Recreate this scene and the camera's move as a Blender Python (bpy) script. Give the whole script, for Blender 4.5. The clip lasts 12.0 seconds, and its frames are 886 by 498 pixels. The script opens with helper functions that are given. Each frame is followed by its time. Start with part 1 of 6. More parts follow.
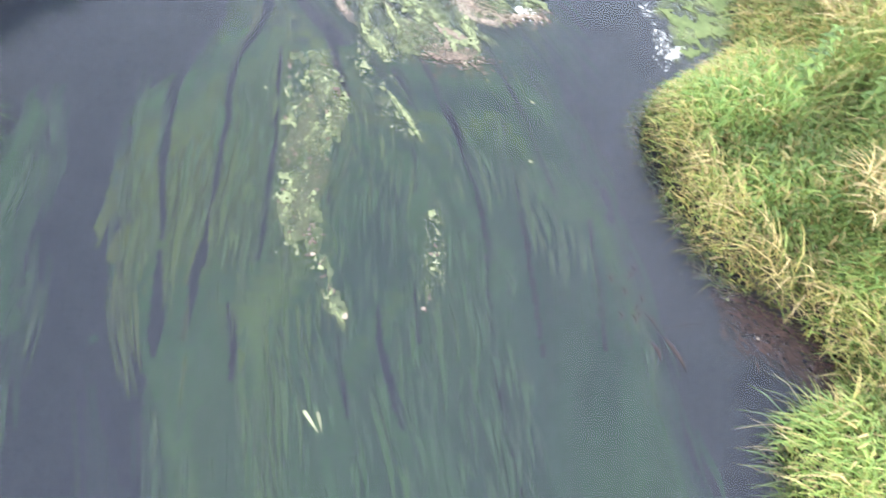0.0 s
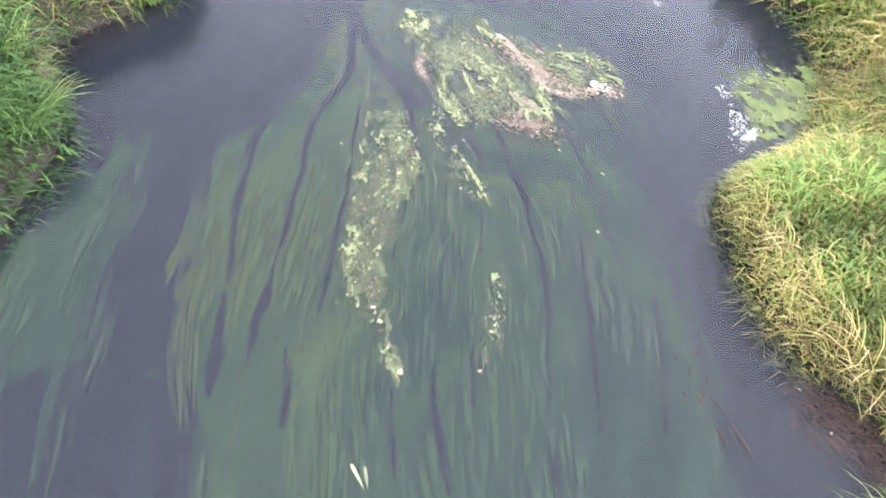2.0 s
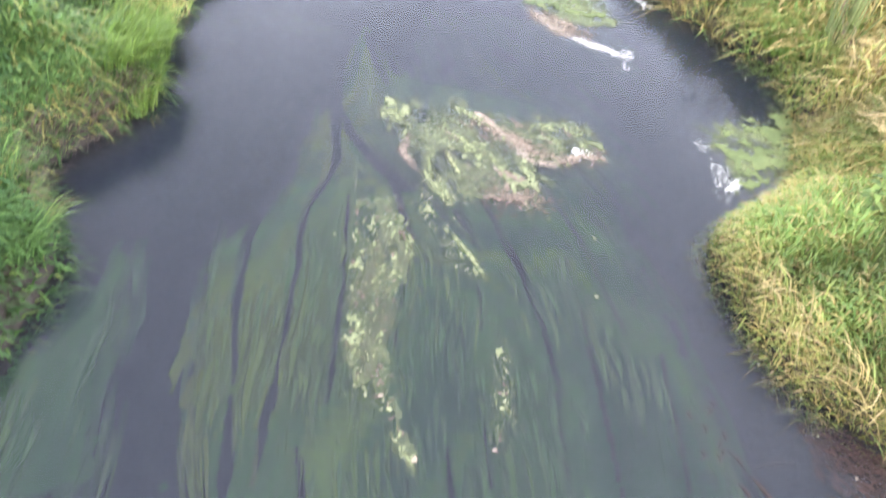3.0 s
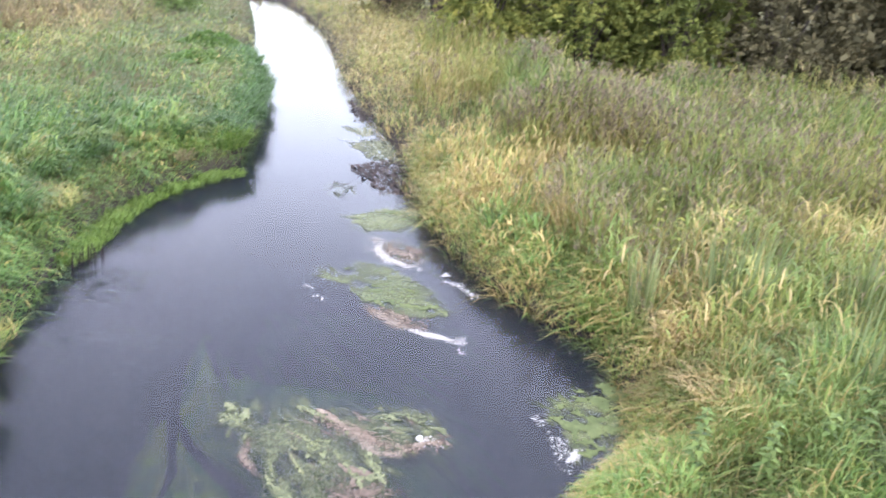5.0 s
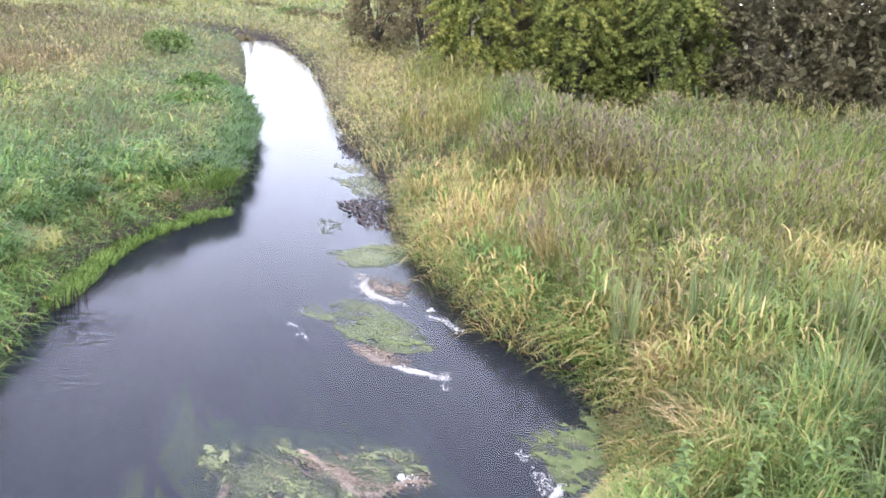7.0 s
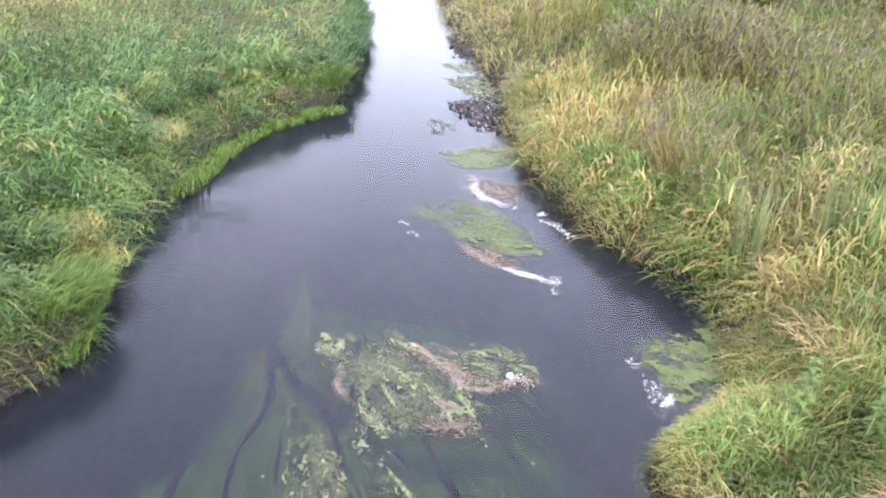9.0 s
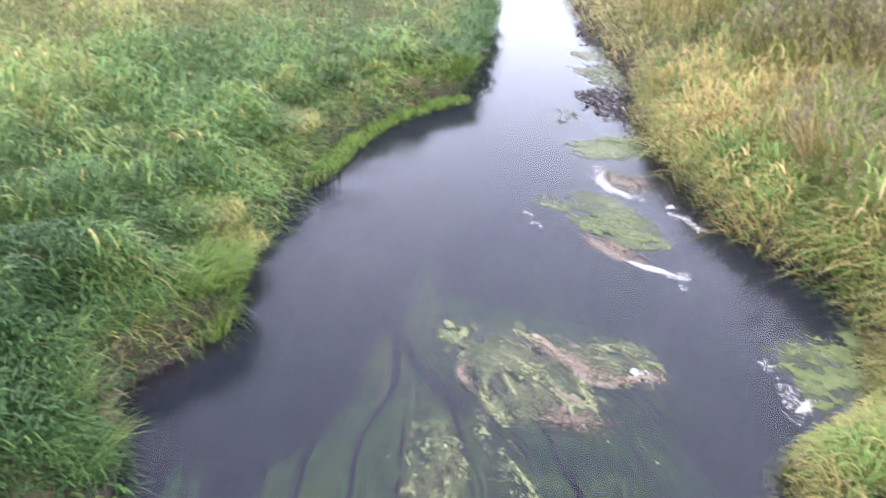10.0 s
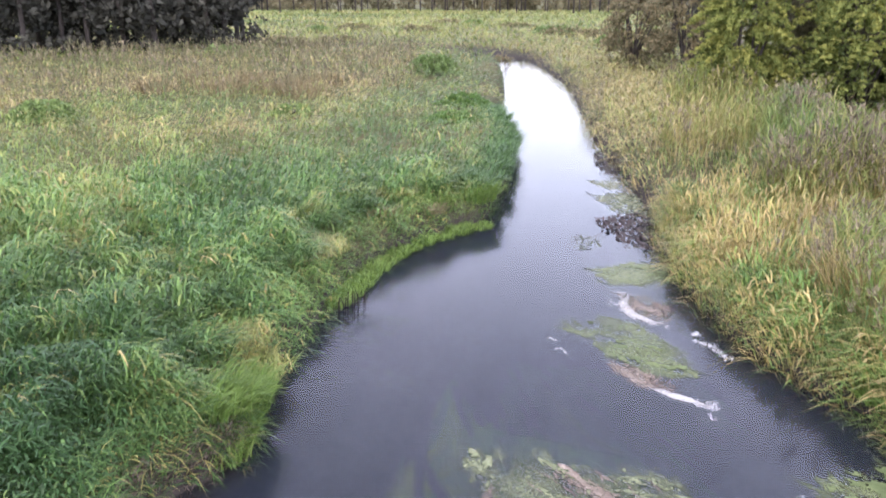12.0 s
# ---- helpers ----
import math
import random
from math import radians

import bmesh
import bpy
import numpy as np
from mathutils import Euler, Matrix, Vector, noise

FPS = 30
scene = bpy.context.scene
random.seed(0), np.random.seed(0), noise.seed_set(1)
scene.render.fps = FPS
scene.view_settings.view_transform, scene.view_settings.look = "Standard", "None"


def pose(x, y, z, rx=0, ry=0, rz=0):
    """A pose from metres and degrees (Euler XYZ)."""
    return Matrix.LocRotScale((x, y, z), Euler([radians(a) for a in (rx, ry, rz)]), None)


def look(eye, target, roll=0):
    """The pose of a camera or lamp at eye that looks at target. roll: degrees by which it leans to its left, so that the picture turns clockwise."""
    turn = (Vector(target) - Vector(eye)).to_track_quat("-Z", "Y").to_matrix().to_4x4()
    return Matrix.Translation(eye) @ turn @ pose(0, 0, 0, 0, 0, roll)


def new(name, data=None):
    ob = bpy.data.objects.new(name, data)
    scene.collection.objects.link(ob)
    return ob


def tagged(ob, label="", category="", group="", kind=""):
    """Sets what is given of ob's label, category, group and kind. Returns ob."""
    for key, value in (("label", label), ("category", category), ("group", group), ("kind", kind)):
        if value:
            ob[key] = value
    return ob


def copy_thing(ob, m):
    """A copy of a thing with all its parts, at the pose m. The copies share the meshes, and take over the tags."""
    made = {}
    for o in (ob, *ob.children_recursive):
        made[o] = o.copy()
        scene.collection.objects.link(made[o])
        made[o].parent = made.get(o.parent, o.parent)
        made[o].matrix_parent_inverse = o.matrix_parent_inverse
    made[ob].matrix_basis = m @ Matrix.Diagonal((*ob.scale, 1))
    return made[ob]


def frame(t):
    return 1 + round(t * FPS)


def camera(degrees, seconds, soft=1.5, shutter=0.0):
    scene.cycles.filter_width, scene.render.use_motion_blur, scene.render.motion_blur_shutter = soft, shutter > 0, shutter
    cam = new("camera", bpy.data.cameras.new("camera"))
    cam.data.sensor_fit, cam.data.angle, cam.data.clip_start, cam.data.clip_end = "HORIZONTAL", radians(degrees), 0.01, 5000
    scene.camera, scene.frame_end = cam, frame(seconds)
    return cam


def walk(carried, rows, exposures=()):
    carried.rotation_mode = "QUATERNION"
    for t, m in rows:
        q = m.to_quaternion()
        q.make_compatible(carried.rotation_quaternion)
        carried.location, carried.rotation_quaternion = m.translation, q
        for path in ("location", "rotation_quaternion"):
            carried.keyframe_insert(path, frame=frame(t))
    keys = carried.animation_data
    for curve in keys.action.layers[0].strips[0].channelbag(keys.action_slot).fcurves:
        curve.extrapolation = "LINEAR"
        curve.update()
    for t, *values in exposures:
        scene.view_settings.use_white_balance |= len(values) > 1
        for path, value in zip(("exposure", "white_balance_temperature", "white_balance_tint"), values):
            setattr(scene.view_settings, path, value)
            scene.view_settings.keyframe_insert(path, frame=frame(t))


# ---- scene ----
cam = camera(61.0, 12.0, 1.8, 0.5)
PATH = [
    (0, (-0.037, 0.536, 3.66), (0.155, 1.688, 2.036), 14.6),
    (0.5, (-0.045, 0.509, 3.651), (0.023, 1.7, 2.046), 12.5),
    (1, (-0.056, 0.511, 3.649), (-0.027, 1.737, 2.069), 12.0),
    (1.5, (-0.051, 0.506, 3.614), (-0.035, 1.76, 2.056), 11.8),
    (2, (-0.052, 0.495, 3.596), (-0.042, 1.783, 2.066), 11.7),
    (2.5, (-0.066, 0.504, 3.599), (-0.056, 1.819, 2.092), 10.4),
    (3, (-0.074, 0.513, 3.65), (-0.081, 1.941, 2.249), 5.5),
    (3.5, (-0.143, 0.493, 3.682), (-0.143, 2.101, 2.492), 4.8),
    (3.7, (-0.141, 0.488, 3.692), (-0.14, 2.146, 2.573), 5.4),
    (5.3, (0.156, 0.413, 3.763), (0.501, 2.251, 3.054), 4.7),
    (5.5, (0.177, 0.414, 3.772), (0.524, 2.253, 3.068), 4.2),
    (6, (0.253, 0.41, 3.759), (0.601, 2.255, 3.071), 4.5),
    (6.5, (0.27, 0.396, 3.783), (0.591, 2.255, 3.117), 4.3),
    (8.3, (0.217, 0.45, 3.72), (0.476, 2.321, 3.065), 4.2),
    (8.5, (0.183, 0.465, 3.697), (0.39, 2.303, 2.936), 4.2),
    (9, (0.156, 0.475, 3.68), (0.203, 2.26, 2.779), 3.3),
    (9.5, (0.138, 0.456, 3.682), (0.152, 2.212, 2.723), 3.2),
    (10, (0.103, 0.448, 3.706), (-0.161, 2.196, 2.77), 0.1),
    (10.5, (0.094, 0.448, 3.734), (-0.237, 2.265, 2.967), -0.2),
    (11, (0.081, 0.435, 3.752), (-0.251, 2.26, 3.004), -0.5),
    (11.5, (0.071, 0.415, 3.75), (-0.264, 2.251, 3.032), -0.4),
    (12, (0.067, 0.397, 3.757), (-0.271, 2.262, 3.118), -0.0),
]
walk(cam, [(t, look(eye, target, roll)) for t, eye, target, roll in PATH], [(0.0, 2.23, 6600, 3), (0.5, 2.25, 6800, 9), (2.5, 2.25, 6850, 10), (3.5, 2.0, 6850, 8), (5.5, 1.68, 6400, 16), (6.6, 1.67, 6430, 16), (8.4, 1.60, 6500, 16), (9.0, 1.70, 6530, 16), (9.5, 1.72, 6550, 16), (10.5, 1.74, 6550, 18), (11.5, 1.64, 6450, 19), (12.0, 1.46, 6420, 19)])

# ---- world, sun ----
SUN_EL, SUN_ROT = 52.0, 170.0
world = bpy.data.worlds.new("overcast_sky")
scene.world = world
world.use_nodes = True
wn = world.node_tree
wn.nodes.clear()
sky = wn.nodes.new("ShaderNodeTexSky")
sky.sky_type = "NISHITA"
sky.sun_disc = False
sky.sun_elevation, sky.sun_rotation = radians(SUN_EL), radians(SUN_ROT)
sky.air_density, sky.dust_density, sky.ozone_density = 1.6, 3.0, 2.0
pale = wn.nodes.new("ShaderNodeHueSaturation")
pale.inputs["Saturation"].default_value = 1.1
back = wn.nodes.new("ShaderNodeBackground")
back.inputs["Strength"].default_value = 0.15
wout = wn.nodes.new("ShaderNodeOutputWorld")
wn.links.new(sky.outputs[0], pale.inputs["Color"])
veil = wn.nodes.new("ShaderNodeTexNoise")
veil.inputs["Scale"].default_value, veil.inputs["Detail"].default_value = 2.2, 3
thick = wn.nodes.new("ShaderNodeMapRange")
thick.inputs[1].default_value, thick.inputs[2].default_value, thick.inputs[3].default_value, thick.inputs[4].default_value = 0.35, 0.65, 0.65, 0.95
cloudy = wn.nodes.new("ShaderNodeMix")
cloudy.data_type = "RGBA"
where = wn.nodes.new("ShaderNodeTexCoord")
axes = wn.nodes.new("ShaderNodeSeparateXYZ")
layer = wn.nodes.new("ShaderNodeValToRGB")
layer.color_ramp.elements[0].position, layer.color_ramp.elements[0].color = 0.0, (12.5, 12.6, 12.9, 1)
layer.color_ramp.elements[1].position, layer.color_ramp.elements[1].color = 0.8, (5.5, 5.7, 6.6, 1)
for at, shade in ((0.12, (10.4, 10.9, 12.1, 1)), (0.24, (10.2, 10.9, 13.3, 1)), (0.45, (7.3, 7.75, 9.8, 1))):
    layer.color_ramp.elements.new(at).color = shade
wn.links.new(where.outputs["Generated"], axes.inputs[0])
wn.links.new(axes.outputs["Z"], layer.inputs["Fac"])
thin = wn.nodes.new("ShaderNodeMapRange")
thin.interpolation_type = "SMOOTHSTEP"
thin.inputs[1].default_value, thin.inputs[2].default_value, thin.inputs[3].default_value, thin.inputs[4].default_value = -0.6, 0.5, 0.84, 1.30
wn.links.new(axes.outputs["X"], thin.inputs[0])
east = wn.nodes.new("ShaderNodeVectorMath")
east.operation = "SCALE"
wn.links.new(layer.outputs[0], east.inputs[0])
wn.links.new(thin.outputs[0], east.inputs["Scale"])
wn.links.new(east.outputs[0], cloudy.inputs[7])
wn.links.new(veil.outputs["Fac"], thick.inputs[0])
wn.links.new(thick.outputs[0], cloudy.inputs[0])
wn.links.new(pale.outputs[0], cloudy.inputs[6])
wn.links.new(cloudy.outputs[2], back.inputs["Color"])
wn.links.new(back.outputs[0], wout.inputs["Surface"])

sun_data = bpy.data.lights.new("sun", "SUN")
sun_data.energy, sun_data.angle, sun_data.color = 0.9, radians(22), (1.0, 0.92, 0.76)
sun = new("sun", sun_data)
az = radians(SUN_ROT)
sun_way = Vector((math.sin(az) * math.cos(radians(SUN_EL)), math.cos(az) * math.cos(radians(SUN_EL)), math.sin(radians(SUN_EL))))
sun.matrix_world = look(sun_way * 60, (0, 0, 0))

# ---- small tools ----
rng = np.random.default_rng(11)


def vnoise(x, y, scale, seed=0):
    """Smooth value noise in 0..1 over the plan."""
    x, y = np.asarray(x, float) / scale + 37.3 * seed, np.asarray(y, float) / scale - 11.7 * seed
    ix, iy = np.floor(x), np.floor(y)
    fx, fy = x - ix, y - iy
    fx, fy = fx * fx * (3 - 2 * fx), fy * fy * (3 - 2 * fy)

    def lattice(a, b):
        v = np.sin(a * 127.1 + b * 311.7 + seed * 17.3) * 43758.5453
        return v - np.floor(v)

    low = lattice(ix, iy) * (1 - fx) + lattice(ix + 1, iy) * fx
    high = lattice(ix, iy + 1) * (1 - fx) + lattice(ix + 1, iy + 1) * fx
    return low * (1 - fy) + high * fy


def smooth(a, b, v):
    v = np.clip((np.asarray(v, float) - a) / (b - a), 0, 1)
    return v * v * (3 - 2 * v)


def mesh_data(name, verts, loops, sizes, attrs=None, shade_smooth=False):
    """A mesh from flat arrays: vertices, corner indices, corners per face, point attributes."""
    me = bpy.data.meshes.new(name)
    verts, loops, sizes = np.asarray(verts, np.float32), np.asarray(loops, np.int32), np.asarray(sizes, np.int32)
    me.vertices.add(len(verts))
    me.vertices.foreach_set("co", verts.ravel())
    me.loops.add(len(loops))
    me.loops.foreach_set("vertex_index", loops)
    me.polygons.add(len(sizes))
    me.polygons.foreach_set("loop_start", np.r_[0, np.cumsum(sizes)[:-1]].astype(np.int32))
    me.polygons.foreach_set("loop_total", sizes)
    me.polygons.foreach_set("use_smooth", np.full(len(sizes), shade_smooth))
    for key, values in (attrs or {}).items():
        me.attributes.new(key, "FLOAT", "POINT").data.foreach_set("value", np.asarray(values, np.float32))
    me.update(calc_edges=True)
    me.validate()
    return me


def put(name, me, material, parent=None, loc=(0, 0, 0), label="", category="", group="", kind=""):
    me.materials.append(material)
    ob = new(name, me)
    ob.location = loc
    ob.parent = parent
    return tagged(ob, label, category, group, kind)


def part(name, bm, material, parent, label=""):
    me = bpy.data.meshes.new(name)
    bm.to_mesh(me)
    bm.free()
    return put(name, me, material, parent, label=label)


def thing(name, loc, label, category, group=""):
    ob = new(name)
    ob.location = loc
    ob.empty_display_size = 0.1
    return tagged(ob, label, category, group)


# ---- the plan of the stream: bank lines as (y, x) ----
LEFT = [(-8, -2.5), (2.6, -2.6), (3.4, -2.56), (3.85, -2.6), (4.2, -2.85), (4.55, -3.06), (4.8, -3.0), (5.2, -2.75), (5.6, -2.62),
        (6.2, -2.82), (6.9, -3.0), (7.9, -2.97), (9.0, -2.97), (9.9, -2.95), (10.6, -2.76), (11.7, -2.35), (12.3, -1.95),
        (12.8, -1.52), (14.4, -1.42), (16.6, -1.42), (19.2, -1.6), (22.0, -2.1), (23.5, -2.45), (30.4, -2.9), (39.4, -3.95),
        (46, -5.0), (49, -8.0), (52, -16.0), (56, -40.0)]
RIGHT = [(-8, 2.2), (1.6, 2.35), (2.05, 2.4), (2.25, 2.5), (2.4, 2.8), (2.7, 2.82), (2.9, 2.65), (3.1, 2.36), (3.35, 2.16), (3.7, 2.02),
         (4.2, 1.86), (4.5, 1.80), (4.75, 1.95), (5.0, 2.30), (5.3, 2.60), (5.9, 2.88), (6.4, 2.95), (6.9, 3.02), (7.05, 3.0), (7.2, 2.90),
         (7.6, 2.60), (8.3, 2.20), (8.9, 1.92), (10.1, 1.68), (11.1, 1.58), (12.0, 1.4), (13.2, 1.52), (14.3, 1.4), (16.0, 1.18),
         (17.6, 1.0), (21.1, 0.5), (24.5, 0.2), (28.4, -0.05), (34.8, -0.65), (42.9, -2.05), (48.5, -3.4), (52, -6.0), (56, -20.0)]


def bank(line, y):
    ys, xs = np.array(line).T
    return np.interp(y, ys, xs)


def shore(x, y):
    """Distance from the nearer bank line: above 0 on land, below 0 in the stream. Also the side, -1 left and 1 right."""
    left, right = bank(LEFT, y) - x, x - bank(RIGHT, y)
    line = np.where(left > right, 1, 0)
    step = 0.3
    slope = np.where(line == 1, bank(LEFT, y + step) - bank(LEFT, y - step), bank(RIGHT, y + step) - bank(RIGHT, y - step)) / (2 * step)
    d = np.maximum(left, right) / np.sqrt(1 + slope**2)
    d = np.where(y > 56, np.maximum(np.abs(d) * 0 + 5, 0), d)
    return d, np.where(line == 1, -1, 1)


def ground_height(x, y):
    d, side = shore(x, y)
    top = np.where(side < 0, 0.42 + 0.12 * smooth(3.9, 4.4, y) * smooth(6.0, 5.3, y), 0.30)
    land = 0.02 + top * (1 - np.exp(-np.maximum(d, 0) / np.where(side < 0, 0.16, 0.22))) + 0.16 * (vnoise(x, y, 2.4, 1) - 0.5) * smooth(0, 1, d)
    land = land + 0.10 * (vnoise(x, y, 0.8, 2) - 0.5) * smooth(0, 0.6, d)
    land = land + 0.003 * np.clip(y - 30, 0, 130) + 0.0015 * np.clip(np.abs(x) - 20, 0, 200)
    bed = -0.06 - 0.52 * (1 - np.exp(np.minimum(d, 0) / 0.5)) + 0.10 * (vnoise(x, y, 0.9, 3) - 0.5) * smooth(0, -0.8, d)
    return np.where(d > 0, land, bed)


# ---- materials ----
def material(name):
    m = bpy.data.materials.new(name)
    m.use_nodes = True
    nt = m.node_tree
    return m, nt, nt.nodes["Principled BSDF"], nt.nodes["Material Output"]


def ramp(nt, stops, source, interp="LINEAR"):
    r = nt.nodes.new("ShaderNodeValToRGB")
    r.color_ramp.interpolation = interp
    e = r.color_ramp.elements
    while len(e) < len(stops):
        e.new(0.5)
    for n, (p, c) in enumerate(stops):
        e[n].position, e[n].color = p, (*c, 1)
    nt.links.new(source, r.inputs["Fac"])
    return r.outputs["Color"]


def noise_tex(nt, scale, detail=4, rough=0.55, stretch=None, coords="Object"):
    tc = nt.nodes.new("ShaderNodeTexCoord")
    t = nt.nodes.new("ShaderNodeTexNoise")
    t.inputs["Scale"].default_value, t.inputs["Detail"].default_value, t.inputs["Roughness"].default_value = scale, detail, rough
    source = tc.outputs[coords]
    if stretch:
        mp = nt.nodes.new("ShaderNodeMapping")
        mp.inputs["Scale"].default_value = stretch
        nt.links.new(source, mp.inputs["Vector"])
        source = mp.outputs[0]
    nt.links.new(source, t.inputs["Vector"])
    return t.outputs["Fac"]


def attribute(nt, key):
    a = nt.nodes.new("ShaderNodeAttribute")
    a.attribute_name = key
    return a.outputs["Fac"]


def mixed(nt, fac, a, b, blend="MIX"):
    m = nt.nodes.new("ShaderNodeMix")
    m.data_type, m.blend_type = "RGBA", blend
    for value, socket in ((fac, m.inputs[0]), (a, m.inputs[6]), (b, m.inputs[7])):
        if isinstance(value, (int, float)):
            socket.default_value = value
        elif isinstance(value, tuple):
            socket.default_value = (*value, 1)
        else:
            nt.links.new(value, socket)
    return m.outputs[2]


def bumped(nt, bsdf, height, strength, distance):
    b = nt.nodes.new("ShaderNodeBump")
    b.inputs["Strength"].default_value, b.inputs["Distance"].default_value = strength, distance
    nt.links.new(height, b.inputs["Height"])
    nt.links.new(b.outputs[0], bsdf.inputs["Normal"])


def leaf_material(name, stops, rough=0.5, through_part=0.35, gain=1.0, spread=0.38, faded=None, sheen=0.35):
    """Blades and leaves: colour by the point attribute tone, lightness by vary, some light passing through."""
    m, nt, bsdf, out = material(name)
    col = ramp(nt, stops, attribute(nt, "tone"))
    if faded:
        col = mixed(nt, attribute(nt, "faded"), col, ramp(nt, faded, attribute(nt, "tone")))
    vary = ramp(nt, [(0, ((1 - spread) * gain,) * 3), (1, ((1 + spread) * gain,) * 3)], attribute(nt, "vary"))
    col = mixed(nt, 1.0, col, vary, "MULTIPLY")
    nt.links.new(col, bsdf.inputs["Base Color"])
    bsdf.inputs["Roughness"].default_value = rough
    bsdf.inputs["Specular IOR Level"].default_value = sheen
    tr = nt.nodes.new("ShaderNodeBsdfTranslucent")
    nt.links.new(col, tr.inputs["Color"])
    mix = nt.nodes.new("ShaderNodeMixShader")
    mix.inputs[0].default_value = through_part
    nt.links.new(bsdf.outputs[0], mix.inputs[1])
    nt.links.new(tr.outputs[0], mix.inputs[2])
    nt.links.new(mix.outputs[0], out.inputs["Surface"])
    return m


GREENS = [(0.0, (0.044, 0.099, 0.033)), (0.3, (0.122, 0.215, 0.062)), (0.55, (0.220, 0.285, 0.082)), (0.78, (0.370, 0.285, 0.115)), (1.0, (0.45, 0.350, 0.195))]
FADED = [(0.0, (0.068, 0.120, 0.044)), (0.3, (0.150, 0.210, 0.062)), (0.55, (0.245, 0.262, 0.082)), (0.78, (0.345, 0.280, 0.122)), (1.0, (0.43, 0.345, 0.185))]
mat_grass = leaf_material("grass_blades", GREENS, 0.42, 0.3, spread=0.5, faded=FADED, sheen=0.28)
mat_reed = leaf_material("reed_leaves", FADED, 0.5, 0.35, 1.0, 0.35, sheen=0.2)
mat_cattail = leaf_material("cattail_leaves", [(0, (0.125, 0.17, 0.075)), (1, (0.22, 0.26, 0.115))], 0.5, 0.3)
mat_sedge = leaf_material("sedge_leaves", [(0, (0.085, 0.165, 0.038)), (0.6, (0.150, 0.240, 0.056)), (1, (0.25, 0.31, 0.085))])
mat_plume = leaf_material("reed_plumes", [(0, (0.135, 0.112, 0.088)), (0.5, (0.20, 0.166, 0.122)), (1, (0.31, 0.262, 0.175))], 0.9, 0.3, sheen=0.05)
mat_dry_reed = leaf_material("brown_reeds", [(0, (0.11, 0.122, 0.062)), (0.5, (0.180, 0.160, 0.092)), (1, (0.29, 0.225, 0.13))], 0.8, 0.25, sheen=0.08)
mat_fringe = leaf_material("waterside_plants", [(0, (0.10, 0.18, 0.042)), (0.6, (0.165, 0.250, 0.060)), (1, (0.26, 0.31, 0.09))], 0.5, 0.35)
mat_willow = leaf_material("willow_leaves", [(0, (0.082, 0.110, 0.040)), (0.5, (0.19, 0.225, 0.066)), (1, (0.36, 0.35, 0.10))], 0.6, 0.4, 1.0, 0.2, sheen=0.08)
mat_alder = leaf_material("dull_leaves", [(0, (0.085, 0.084, 0.052)), (0.6, (0.165, 0.150, 0.088)), (1, (0.25, 0.205, 0.120))], 0.7, 0.3, 1.0, 0.2, sheen=0.05)
mat_needles = leaf_material("conifer_needles", [(0, (0.034, 0.036, 0.032)), (1, (0.070, 0.068, 0.054))], 0.8, 0.1, sheen=0.05)
mat_nettle = leaf_material("nettle_leaves", [(0, (0.095, 0.155, 0.045)), (1, (0.170, 0.235, 0.072))], 0.5, 0.3)
mat_weed = leaf_material("water_weed", [(0, (0.029, 0.071, 0.037)), (0.35, (0.044, 0.099, 0.035)), (0.7, (0.089, 0.123, 0.025)), (1, (0.135, 0.123, 0.038))], 0.6, 0.3, 1.0, 0.08)
mat_felt = leaf_material("weed_felt", [(0, (0.022, 0.056, 0.032)), (0.35, (0.038, 0.086, 0.028)), (0.7, (0.086, 0.112, 0.018)), (1, (0.135, 0.118, 0.030))], 0.8, 0.1, 1.0, 0.48, sheen=0.1)
mat_float = leaf_material("floating_weed", [(0, (0.055, 0.060, 0.046)), (0.35, (0.090, 0.112, 0.054)), (0.7, (0.165, 0.186, 0.098)), (1, (0.30, 0.31, 0.20))], 0.55, 0.2)
mat_carpet = leaf_material("duckweed_carpet", [(0, (0.062, 0.086, 0.040)), (0.5, (0.102, 0.134, 0.056)), (1, (0.165, 0.198, 0.086))], 0.6, 0.15, 1.0, 0.18, sheen=0.2)
mat_thatch = leaf_material("dead_thatch", [(0, (0.070, 0.052, 0.046)), (0.5, (0.165, 0.128, 0.105)), (1, (0.31, 0.26, 0.215))], 0.8, 0.15)



def film_material(name, stops, low=0.60, high=0.86, cover=0.85):
    """A thin ragged skin on the water, with holes and grime."""
    m, nt, bsdf, out = material(name)
    grime = ramp(nt, [(0.30, (0.70, 0.70, 0.68)), (0.66, (1.10, 1.10, 1.06))], noise_tex(nt, 26, 5, 0.7))
    nt.links.new(mixed(nt, 1.0, ramp(nt, stops, attribute(nt, "tone")), grime, "MULTIPLY"), bsdf.inputs["Base Color"])
    bsdf.inputs["Roughness"].default_value = 0.55
    thick = nt.nodes.new("ShaderNodeMath")
    thick.operation = "MULTIPLY_ADD"
    thick.inputs[1].default_value = 0.36
    nt.links.new(attribute(nt, "thick"), thick.inputs[0])
    nt.links.new(noise_tex(nt, 26, 7, 0.75, (1.3, 0.8, 1)), thick.inputs[2])
    holes = ramp(nt, [(low, (0.0, 0.0, 0.0)), (high, (cover, cover, cover))], thick.outputs[0])
    nt.links.new(holes, bsdf.inputs["Alpha"])
    bumped(nt, bsdf, noise_tex(nt, 60, 4, 0.6), 0.5, 0.006)
    return m


